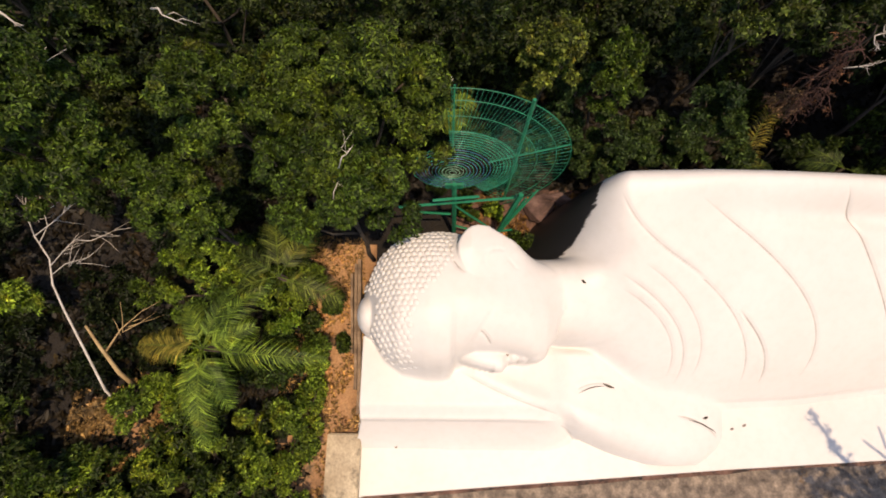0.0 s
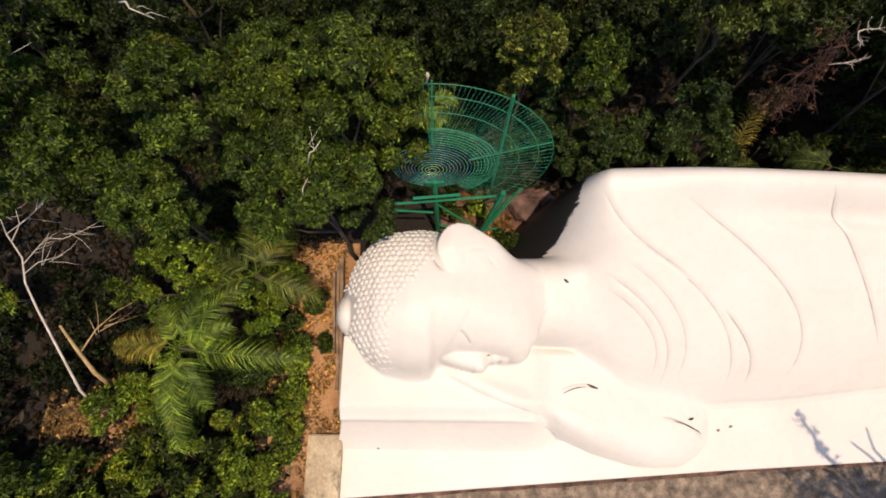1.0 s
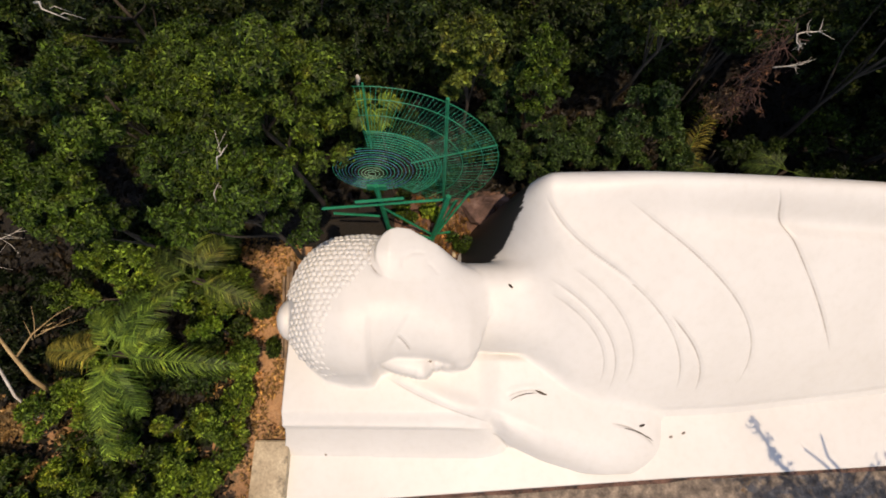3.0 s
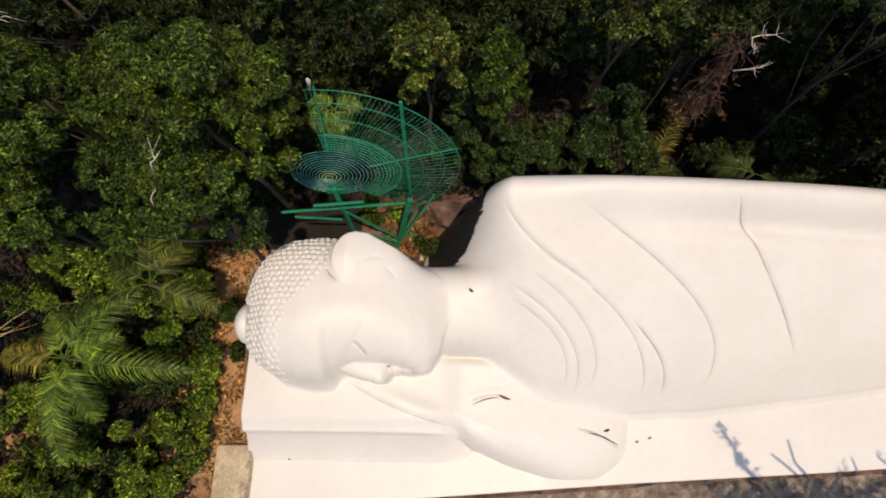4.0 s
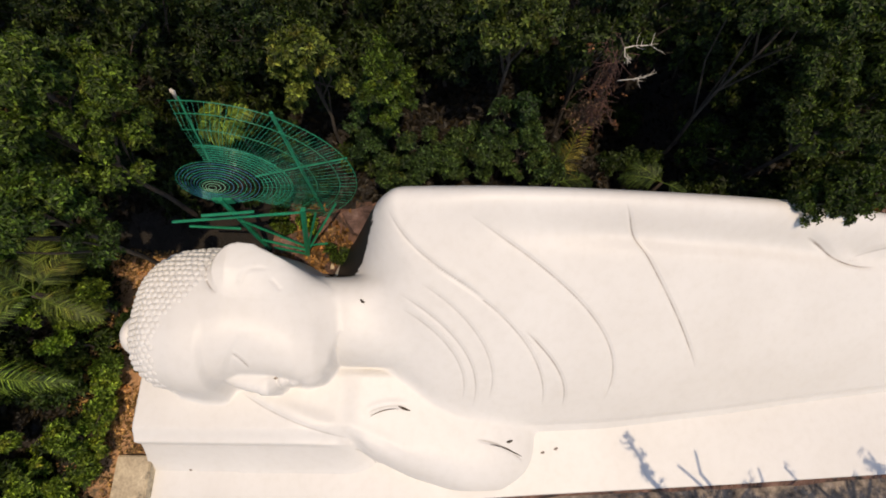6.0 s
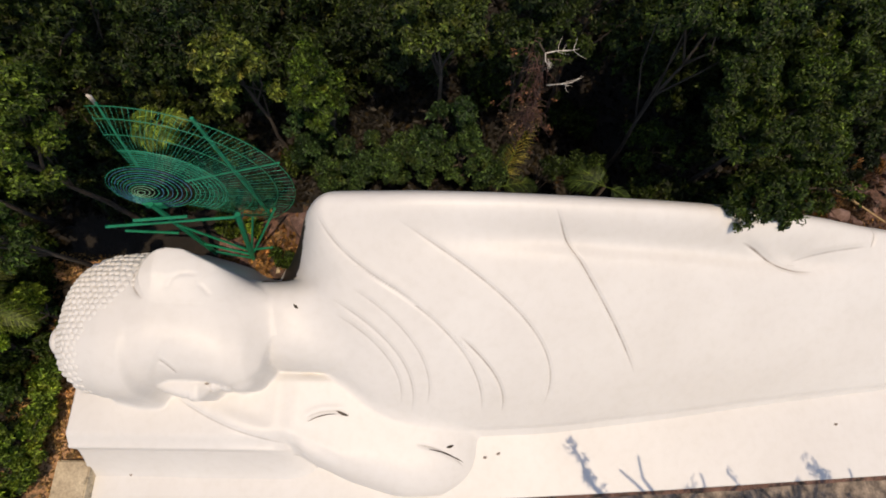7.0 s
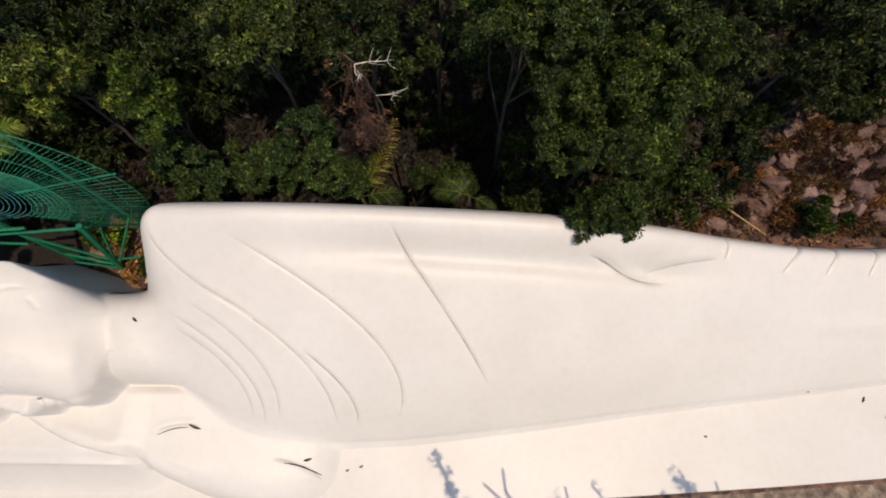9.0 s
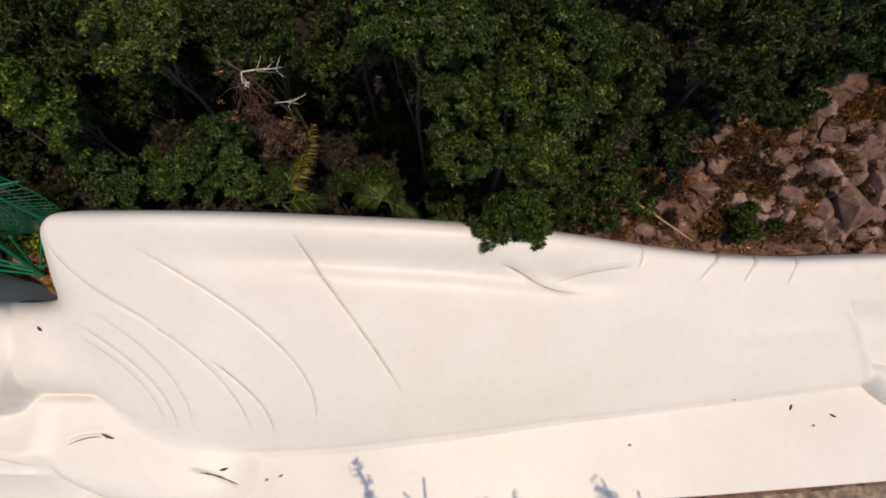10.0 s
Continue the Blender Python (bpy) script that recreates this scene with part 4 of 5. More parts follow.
# bushes beside the plinth and behind the statue
for row in (
    (41, -6.0, -2.4, 1.8, 1.5, 1.7, 1.0, LEAF_F, 5000),
    (42, -8.8, -1.6, 4.0, 1.7, 1.3, 1.6, LEAF_F, 6000),
    (43, -8.5, -4.6, 3.2, 2.2, 1.2, 1.4, LEAF_F, 6000),
    (44, -12.0, -5.0, 4.2, 2.4, 1.6, 1.6, LEAF_F, 6000),
    (45, -5.8, -5.0, 1.6, 1.5, 1.2, 1.0, LEAF_F, 4000),
    (46, -9.2, 2.8, 5.2, 1.3, 1.2, 2.0, LEAF_F, 5000),
    (47, -5.4, 3.4, 3.4, 1.3, 1.2, 1.3, LEAF_F, 4500),
    (48, -7.4, 3.4, 4.6, 1.1, 1.1, 1.6, LEAF_F, 4000),
    (49, -11.2, -1.0, 3.9, 1.0, 0.9, 0.9, LEAF_F, 2500),
    (50, 7.0, 9.5, 5.0, 1.3, 1.5, 1.8, LEAF_J, 6000),
    (51, 9.2, 9.6, 5.4, 1.5, 1.5, 2.0, LEAF_J, 7000),
    (76, 5.2, 10.1, 4.6, 1.2, 1.1, 1.8, LEAF_J, 5000),
    (113, 10.7, 10.7, 6.2, 1.2, 1.0, 1.9, LEAF_J, 5000),
    (114, 5.2, 10.9, 6.6, 1.0, 1.0, 2.0, LEAF_J, 4500),
    (115, 2.3, 7.2, 2.0, 0.5, 0.5, 0.6, LEAF_F, 1500),
    (116, 1.1, 7.1, 1.9, 0.5, 0.4, 0.5, LEAF_A, 1200),
    (95, 8.1, 9.3, 4.5, 1.0, 0.9, 1.8, LEAF_J, 4500),
    (96, 10.3, 9.4, 4.7, 1.1, 0.9, 1.9, LEAF_J, 4500),
    (97, 6.1, 9.1, 4.1, 0.9, 0.8, 1.6, LEAF_J, 3500),
    (98, 12.5, 9.2, 4.2, 0.9, 0.8, 1.6, LEAF_J, 3500),
    (99, -10.1, 4.5, 4.9, 1.0, 0.9, 1.6, LEAF_F, 4500),
    (100, -8.1, 4.4, 5.3, 0.9, 0.8, 1.6, LEAF_F, 4000),
    (101, -11.0, 3.1, 4.4, 0.6, 0.6, 1.0, LEAF_A, 2200),
    (102, -6.2, 3.7, 4.6, 0.8, 0.7, 1.3, LEAF_A, 3000),
    (103, -6.1, -1.6, 2.3, 1.1, 1.0, 1.2, LEAF_F, 4500),
    (104, -9.8, -0.9, 3.5, 0.9, 0.8, 1.1, LEAF_F, 3500),
    (105, -13.4, -3.4, 4.8, 1.3, 0.9, 1.3, LEAF_A, 4500),
    (106, -15.0, 2.5, 6.0, 0.8, 0.8, 1.2, LEAF_F, 2500),
    (52, 11.4, 9.6, 5.2, 1.4, 1.5, 1.9, LEAF_J, 6000),
    # two dark bushes added to stand in for the shaded gap behind
    (68, 15.0, 9.5, 3.6, 1.0, 0.8, 1.2, LEAF_C, 3000),
    (69, 16.6, 9.6, 3.4, 1.1, 0.8, 1.2, LEAF_C, 3000),
    # dark bush added in place of the shaded wedge beside the bank
    (77, 29.4, 12.1, 4.6, 1.5, 1.2, 2.0, LEAF_C, 5000),
    (78, 26.6, 12.8, 5.2, 1.6, 1.3, 2.0, LEAF_C, 5000),
    (79, 0.4, 8.3, 2.4, 1.4, 0.9, 1.2, LEAF_C, 4000),
    (80, 2.7, 9.0, 2.9, 1.2, 0.9, 1.3, LEAF_C, 4000),
    # dark bush added to fill a void that is black with shade
    (87, 28.2, 11.5, 3.6, 1.2, 1.0, 1.4, LEAF_C, 4000),
    (88, 33.8, 13.0, 3.9, 1.5, 1.1, 1.6, LEAF_H, 4500),
    (89, 35.2, 14.4, 4.6, 1.9, 1.2, 2.0, LEAF_C, 5000),
    (90, 38.6, 15.2, 4.8, 1.9, 1.3, 2.0, LEAF_C, 5000),
    (91, 32.4, 14.6, 4.8, 1.6, 1.2, 2.0, LEAF_C, 5000),
    (92, -10.3, -0.5, 3.4, 1.1, 0.8, 1.0, LEAF_F, 3000),
    (93, -13.4, -3.9, 4.2, 1.5, 1.1, 1.4, LEAF_F, 4000),
    (94, -9.6, 0.9, 3.6, 0.9, 0.8, 1.0, LEAF_F, 2500),
    # two near-black bushes added for the shadowed hollow beside the boulders
    (110, 29.3, 11.2, 3.1, 1.2, 1.0, 1.2, LEAF_SHADE_GREEN, 4000),
    (111, 28.4, 10.2, 2.7, 0.9, 0.8, 1.0, LEAF_SHADE_GREEN, 3000),
    (107, 38.6, 14.3, 4.6, 1.3, 1.0, 1.6, LEAF_C, 4000),
    (108, 40.2, 13.6, 4.4, 1.2, 1.0, 1.6, LEAF_C, 4000),
    (109, 36.8, 14.9, 5.0, 1.3, 1.0, 1.8, LEAF_H, 4000),
    (54, 32.3, 8.35, 2.95, 1.45, 0.95, 1.2, LEAF_B, 7000),
    (55, 3.6, 6.0, 1.5, 0.7, 0.5, 0.5, LEAF_B, 1500),
    (56, -5.3, 0.9, 1.6, 0.9, 0.9, 0.8, LEAF_F, 2500),
    (57, -5.5, -0.7, 1.5, 0.8, 0.9, 0.7, LEAF_F, 2500),
    (58, -4.6, 3.0, 1.9, 0.6, 0.6, 0.6, LEAF_B, 1500),
    (59, -4.3, 1.3, 1.1, 0.35, 0.5, 0.35, LEAF_B, 800),
    (60, -6.15, 1.85, 3.5, 0.55, 0.45, 0.6, LEAF_D, 1500),
    (66, -10.4, -3.2, 3.0, 1.3, 1.0, 1.0, LEAF_F, 3000),
    (67, -7.2, -3.4, 2.4, 1.2, 1.0, 1.0, LEAF_F, 3000),
):
    seed, x, y, top, rx, ry, rz, mat, leaves = row
    tree(seed, x, y, top, rx, ry, rz, mat, int(leaves * 1.35), 0.17, 34, "leafy green bush on the slope", "bush", "bush", "bushes")

# palms
palm(61, -8.25, 0.85, 4.6, 3.7, [(50, 0.42, 0.92), (72, 0.5, 0.66), (-5, 0.5, 1.25), (-84, 0.62, 1.0), (-104, 0.8, 0.72), (-62, 0.95, 0.7), (177, 0.6, 0.74), (160, 0.75, 0.6), (118, 0.5, 0.5), (24, 0.3, 0.55)],
     "young palm with arching green fronds beside the plinth", (6, 7), width=0.75)
palm(62, -5.9, 3.4, 4.6, 2.6, [(100, 0.5, 1.0), (60, 0.6, 0.9), (150, 0.6, 0.9), (-20, 0.7, 1.0), (200, 0.7, 0.9)], "olive palm among the bushes", (), width=0.8, green=FROND_O)
palm(63, 12.75, 8.7, 2.7, 3.0, [(56, -0.22, 1.0), (75, 0.3, 0.7), (105, 0.5, 0.7), (10, 0.5, 0.6)], "yellowing palm fronds behind the statue", (0,), 0.07, green=FROND_SHADE, width=0.75, sparse=0.75)
palm(64, 17.2, 8.7, 3.0, 2.0, [(140, 0.6, 1.0), (118, 0.6, 0.9), (165, 0.7, 0.9), (-30, 0.7, 0.8)], "palm with leaves darkened for the deep shade behind the statue", (), 0.08, green=FROND_SHADE)
palm(65, 0.25, 9.7, 5.75, 1.05, [(-150, 0.5, 1.0), (-110, 0.5, 1.0), (-60, 0.6, 0.9), (150, 0.5, 1.0), (30, 0.5, 0.9)], "small lime palm behind the halo frame", (), 0.05)

# further woods on the slope: a few tree shapes set again and again on an uneven grid
def fill_woods():
    rng = np.random.default_rng(77)
    shapes = [tree(200 + i, -30 - 7 * i, 30, 9.5, 2.0 + 0.25 * i, 2.0 + 0.2 * i, 2.6 + 0.2 * i, (LEAF_H, LEAF_C, LEAF_H, LEAF_C)[i], 6500, 0.22) for i in range(4)]
    lows = [tree(210 + i, -30 - 7 * i, 36, 7.0, 1.5 + 0.2 * i, 1.5, 1.4, (LEAF_C, LEAF_H, LEAF_B)[i], 3600, 0.21, 50, "shaded undergrowth bush below the trees", "bush", "bush", "bushes") for i in range(3)]
    lows.append(tree(214, -58, 36, 7.0, 1.7, 1.6, 1.4, LEAF_SHADE_GREEN, 4200, 0.2, 50, "near-black leaf mound standing in for the gully's shade", "bush", "bush", "bushes"))
    spots = []
    for gx in np.arange(-21, 48, 3.1):
        for gy in np.arange(9.6, 21, 2.9):
            x, y = gx + rng.uniform(-0.9, 0.9), gy + rng.uniform(-0.8, 0.8)
            if y < 12.6 or (x > 26 and y < 16.0):
                if x > -3 or y < 12.6:
                    continue
            if (13.2 < x < 18.0 and y < 15.5) or (7 < x < 14 and y < 13.6):
                continue
            spots.append((x, y))
    for x, y in spots:
        a = shapes[rng.integers(0, 4)]
        z = float(ground_z(np.array(x), np.array(y))) + rng.uniform(-1.2, 0.3)
        copy_thing(a, pose(x, y, z, 0, 0, rng.uniform(0, 360)))
    for gx in np.arange(-20, 27, 2.1):
        for gy in np.arange(8.9, 16, 2.0):
            x, y = gx + rng.uniform(-0.7, 0.7), gy + rng.uniform(-0.6, 0.6)
            if (-2.2 < x < 7.2 and y < 10.4) or (7.0 < x < 18.6 and y < 13.5):
                continue
            a = lows[rng.integers(0, 3)]
            z = float(ground_z(np.array(x), np.array(y))) - rng.uniform(0.4, 1.6)
            copy_thing(a, pose(x, y, z, 0, 0, rng.uniform(0, 360)))
    for gx in np.arange(-21, -4.8, 2.0):
        for gy in np.arange(-7.5, 9, 1.9):
            x, y = gx + rng.uniform(-0.6, 0.6), gy + rng.uniform(-0.6, 0.6)
            if x > -5.6 or (-14.4 < x < -10.6 and -3.0 < y < -0.6) or (x > -10.9 and -0.6 < y < 0.4):
                continue
            # shape 3, the near-black mound, paints the gully's shade
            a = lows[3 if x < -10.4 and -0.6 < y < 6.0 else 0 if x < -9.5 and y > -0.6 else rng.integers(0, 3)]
            z = float(ground_z(np.array(x), np.array(y))) - (rng.uniform(1.2, 2.4) if x < -10.9 and y > -0.6 else rng.uniform(0.5, 1.2) if x < -9.5 else rng.uniform(0.9, 2.0))
            copy_thing(a, pose(x, y, z, 0, 0, rng.uniform(0, 360)))


fill_woods()


# ---- rocks and dry scrub on the bank beyond the legs ----
def rock(seed, x, y, rx, ry=None, rz=None, turn=None, label="weathered grey-brown boulder on the bank", material=None):
    """A broken boulder: a ball cut by many planes, with a rough skin, settled into the soil."""
    rng = np.random.default_rng(seed)
    ry, rz = ry or rx * rng.uniform(0.65, 1.0), rz or rx * rng.uniform(0.5, 0.85)
    bm = bmesh.new()
    for _ in range(22 if rx > 0.4 else 13):
        d = rng.normal(size=3)
        d *= rng.uniform(0.72, 1.2) / np.linalg.norm(d)
        bm.verts.new((d[0] * rx, d[1] * ry, d[2] * rz))
    bmesh.ops.convex_hull(bm, input=bm.verts[:])
    bmesh.ops.delete(bm, geom=[v for v in bm.verts if not v.link_faces], context="VERTS")
    if rx > 0.4:
        bmesh.ops.bevel(bm, geom=bm.edges[:], offset=0.035 * rx, segments=1, affect="EDGES")
        bmesh.ops.triangulate(bm, faces=bm.faces[:])
        bmesh.ops.subdivide_edges(bm, edges=[e for e in bm.edges if e.calc_length() > 0.5 * rx], cuts=1)
        for v in bm.verts:
            v.co *= 1 + 0.05 * noise.noise(v.co * (2.5 / rx) + Vector((seed, 0, 0)))
    g = float(ground_z(np.array(x), np.array(y)))
    ob = tagged(new("rock", bm_mesh("rock", bm, material or ROCK)), label, "rock", "bank boulders")
    ob.matrix_basis = pose(x, y, g + 0.2 * rz, 0, 0, rng.uniform(0, 360) if turn is None else turn)
    return ob


rr = np.random.default_rng(5)
for k in range(300):
    x, y = rr.uniform(26.3, 41.5), rr.uniform(7.5, 14.8)
    if (y > 10.5 and x < 29) or y > 8.6 + 0.55 * (x - 25):
        continue
    rock(300 + k, x, y, rr.choice([0.13, 0.2, 0.3, 0.42], p=[0.35, 0.35, 0.2, 0.1]))
for k, (x, y, rx, ry, rz, turn) in enumerate((
        (30.8, 10.1, 0.85, 0.42, 0.5, -12), (32.2, 9.5, 0.6, 0.5, 0.5, 20), (37.0, 9.3, 0.75, 1.15, 1.0, -8), (35.8, 10.9, 0.8, 0.7, 0.8, 10), (37.2, 11.7, 0.6, 0.4, 0.5, 15),
        (37.3, 12.7, 0.35, 0.3, 0.3, 0), (38.3, 10.3, 0.75, 1.1, 0.9, 5), (36.0, 9.2, 0.6, 0.7, 0.5, 0), (37.9, 8.2, 0.95, 0.5, 0.5, 4), (28.2, 8.2, 0.55, 0.4, 0.5, -35), (28.9, 8.0, 0.5, 0.3, 0.4, -30),
        (27.0, 8.5, 0.45, 0.35, 0.4, 10), (31.3, 11.1, 0.6, 0.5, 0.5, 30), (30.3, 11.0, 0.45, 0.4, 0.4, 0), (29.0, 9.2, 0.55, 0.4, 0.4, -20), (31.5, 12.3, 0.5, 0.35, 0.4, 40), (38.2, 12.5, 0.4, 0.5, 0.4, 0),
        (36.1, 13.6, 0.5, 0.4, 0.4, 0), (34.0, 10.6, 0.5, 0.4, 0.4, 0), (4.5, 7.5, 0.85, 0.95, 0.6, 20), (1.4, 6.3, 0.5, 0.35, 0.3, 10), (5.3, 7.9, 0.7, 0.5, 0.5, 0))):
    rock(500 + k, x, y, rx, ry, rz, turn)
for k in range(85):
    x, y = rr.uniform(33.0, 41.0), rr.uniform(7.8, 13.4)
    rock(800 + k, x, y, rr.uniform(0.28, 0.62), rz=rr.uniform(0.3, 0.65))
for k in range(170):
    x, y = rr.uniform(26.5, 41), rr.uniform(7.9, 14.0)
    if y > 8.9 + 0.5 * (x - 25):
        continue
    tree(600 + k, x, y, float(ground_z(np.array(x), np.array(y))) + rr.uniform(0.3, 0.65), rr.uniform(0.35, 0.75), rr.uniform(0.35, 0.7), 0.35, (LEAF_DRY, LEAF_BROWN, LEAF_RED, LEAF_RUST, LEAF_RED)[k % 5], 420, 0.24, 14, "dry brown scrub between the boulders", "dry_scrub", "scrub", "dry scrub", 7.0)
lv, lf = tube([(27.0, 9.65, 2.05), (28.4, 8.75, 1.9), (30.0, 7.65, 1.7)], [0.045, 0.04, 0.028], 7)
tagged(new("fallen_log", mesh_of("fallen_log", lv, lf, DRY, True)), "thin yellowish fallen trunk across the boulders", "log")


# ---- bare trees ----
def bare_tree(seed, name, path, radius, twigs, label, material, bark=None):
    """A leafless tree: a trunk along a path, and branches from p to q, each with finer twigs."""
    rng = np.random.default_rng(seed)
    root = thing(name, path[0], label, "dead tree")
    o = Vector(path[0])
    v, f = tube([Vector(p) - o for p in path], list(np.linspace(radius, radius * 0.4, len(path))), 8)
    part("trunk", mesh_of("trunk", v, f, bark or material, True), root)
    for p, q in twigs:
        p, q = Vector(p) - o, Vector(q) - o
        m = p.lerp(q, 0.5) + Vector(rng.normal(size=3) * 0.07 * (q - p).length)
        pieces = [tube([p, m, q], [radius * 0.38, radius * 0.26, radius * 0.1], 6)]
        for j in range(6):
            s = p.lerp(q, rng.uniform(0.35, 0.95))
            e = s + (q - p) * rng.uniform(0.25, 0.45) + Vector(rng.normal(size=3) * 0.22 * (q - p).length)
            pieces.append(tube([s, s.lerp(e, 0.5) + Vector(rng.normal(size=3) * 0.04), e], [radius * 0.17, radius * 0.12, radius * 0.05], 5))
        part("branch", mesh_of("branch", *join(pieces), material, True), root)
    return root


bare_tree(71, "dead_tree", [(-12.0, -1.35, 2.4), (-12.25, -0.6, 3.3), (-12.6, 0.75, 4.2), (-13.1, 2.1, 4.9), (-13.35, 2.9, 5.3), (-13.4, 3.7, 5.6), (-13.75, 4.4, 6.0)], 0.05,
          [((-13.4, 3.5, 5.5), (-12.3, 4.25, 6.1)), ((-12.3, 4.25, 6.1), (-10.6, 4.5, 6.5)), ((-13.37, 3.2, 5.4), (-11.7, 3.7, 6.0)), ((-13.75, 4.4, 6.0), (-13.65, 5.6, 6.8)), ((-13.75, 4.4, 6.0), (-12.2, 5.3, 6.6)), ((-13.6, 4.2, 5.9), (-13.15, 5.5, 6.8))],
          "bleached white leafless tree leaning over the slope", PALE)
bare_tree(72, "broken_stump", [(-11.8, -0.45, 2.4), (-12.0, 0.0, 3.1), (-12.4, 0.9, 3.8), (-12.7, 1.6, 4.3)], 0.10, [((-12.3, 0.75, 3.6), (-11.1, 2.35, 3.7))], "splintered yellowish broken trunk", DRY)
thicket = bare_tree(73, "dead_tree", [(13.9, 11.2, float(ground_z(np.array(13.9), np.array(11.2))) - 0.2), (13.9, 10.9, 6.0), (13.5, 10.4, 8.7), (13.25, 10.4, 9.1)], 0.055,
                    [((13.5, 10.35, 8.75), (14.45, 10.65, 8.55)), ((13.5, 10.35, 8.75), (13.7, 9.95, 8.6)), ((13.9, 10.4, 7.2), (14.7, 10.3, 7.5))], "bleached bare branches over a tangle of reddish dead twigs", PALE, BARK)


def dead_tangle(seed, root, path, spread, count):
    """Hanging dead twigs round a path, with a few shrivelled leaves."""
    rng = np.random.default_rng(seed)
    path = [Vector(p) - root.location for p in path]
    pieces, cen = [], []
    for i in range(count):
        s = rng.random() * (len(path) - 1.001)
        p = path[int(s)].lerp(path[int(s) + 1], s - int(s)) + Vector(rng.normal(size=3) * spread * 0.5)
        q = p + Vector((rng.normal() * spread, rng.normal() * spread - 0.1, -rng.uniform(0.2, 1.0)))
        m = p.lerp(q, 0.5) + Vector(rng.normal(size=3) * 0.14)
        pieces.append(tube([p, m, q], [0.012, 0.009, 0.005], 4))
        cen.append(q)
    tagged(part("twig_tangle", mesh_of("twig_tangle", *join(pieces), REDWOOD, True), root, "tangle of thin reddish-brown twigs"), kind="stuff")
    lv, lf = leaf_cloud(rng, np.array(cen), np.full(len(cen), 0.2), count * 3, 0.13)
    tagged(part("dead_foliage", fast_mesh("dead_foliage", lv, lf, LEAF_RED), root, "shrivelled reddish-brown leaves"), kind="stuff")
    low = np.array([path[-1] + Vector(rng.normal(size=3) * 0.3) for _ in range(14)])
    lv, lf = leaf_cloud(rng, low, np.full(14, 0.3), 900, 0.15)
    tagged(part("dead_foliage", fast_mesh("dead_foliage", lv, lf, LEAF_BROWN), root, "pinkish-brown clump of dead leaves"), kind="stuff")


dead_tangle(74, thicket, [(13.25, 10.5, 8.9), (13.45, 10.2, 7.6), (13.5, 10.05, 6.2), (13.45, 10.45, 5.1)], 0.36, 130)


def dead_branch(seed, a, b, radius):
    """One bare branch caught in a crown, with two side twigs."""
    rng = np.random.default_rng(seed)
    a, b = Vector(a), Vector(b)
    d = b - a
    bend = a.lerp(b, 0.5) + Vector(rng.normal(size=3) * 0.1 * d.length)
    pieces = [tube([a - d * 0.5 - Vector((0, 0, 0.3)), a, bend, b], [radius, radius * 0.9, radius * 0.6, radius * 0.25], 6)]
    for s in (0.35, 0.7):
        p = a.lerp(b, s)
        pieces.append(tube([p, p + d * 0.2 + Vector(rng.normal(size=3) * 0.12), p + d * 0.45 + Vector(rng.normal(size=3) * 0.2)], [radius * 0.45, radius * 0.3, radius * 0.15], 5))
    tagged(new("dead_branch", mesh_of("dead_branch", *join(pieces), PALE, True)), "bleached bare branch caught in a tree crown", "branch", "dead branches")


for k, (a, b, r) in enumerate((((-2.46, 5.06, 10.5), (-2.15, 5.28, 10.7), 0.018), ((-2.78, 4.44, 9.8), (-2.64, 4.71, 9.9), 0.016),
                               ((-13.2, 10.25, 9.5), (-12.57, 9.79, 9.5), 0.05), ((-10.63, 7.59, 10.6), (-10.12, 7.71, 10.8), 0.03),
                               ((-7.73, 9.45, 10.5), (-7.02, 9.09, 10.3), 0.03), ((-8.74, 5.01, 6.0), (-7.79, 5.15, 6.2), 0.03))):
    dead_branch(950 + k, a, b, r)


def terrace_tree(seed, base, limbs):
    """A leafless tree with a few leaf tufts; limbs: paths over the plan where the sun lays their shadow on the plinth, and a height."""
    rng = np.random.default_rng(seed)
    k = Vector((SUN_DIR.x / SUN_DIR.z, SUN_DIR.y / SUN_DIR.z, 1))
    root = thing("terrace_tree", base, "leafless grey tree with few leaf tufts rising from the terrace", "tree", "terrace trees")
    o = Vector(base)
    top = Vector((0, 0, 0))
    for path, h, tuft in limbs:
        top += Vector((path[-1][0], path[-1][1], 0)) + k * (h - 1.8)
    top = top / len(limbs) + Vector((0, -0.9, -1.2))
    v, f = tube([(0, 0, 0), (top - o) * 0.5 + Vector((0.2, -0.1, 0)), top - o], [0.2, 0.16, 0.12], 8)
    part("trunk", mesh_of("trunk", v, f, BARK, True), root)
    for path, h, tuft in limbs:
        n = len(path)
        pts = [Vector((x, y, 0)) + k * (h - 1.1 * i / n) - o for i, (x, y) in enumerate(path)]
        pts.append((pts[-1] + top - o) / 2 + Vector((0, -0.25, -0.1)))
        pts.append(top - o)
        v, f = tube(pts, list(np.linspace(0.045, 0.10, len(pts))), 6)
        limb = part("branch", mesh_of("branch", v, f, BARK, True), root)
        if tuft:
            cen = np.array([pts[i % n] + Vector(rng.normal(size=3) * (0.14 if h > 8 else 0.34)) for i in range(tuft)])
            lv, lf = leaf_cloud(rng, cen, np.full(tuft, 0.24), 21 * tuft, 0.17)
            part("leaf_tuft", fast_mesh("leaf_tuft", lv, lf, LEAF_C), limb, "small dark green leaf tuft")


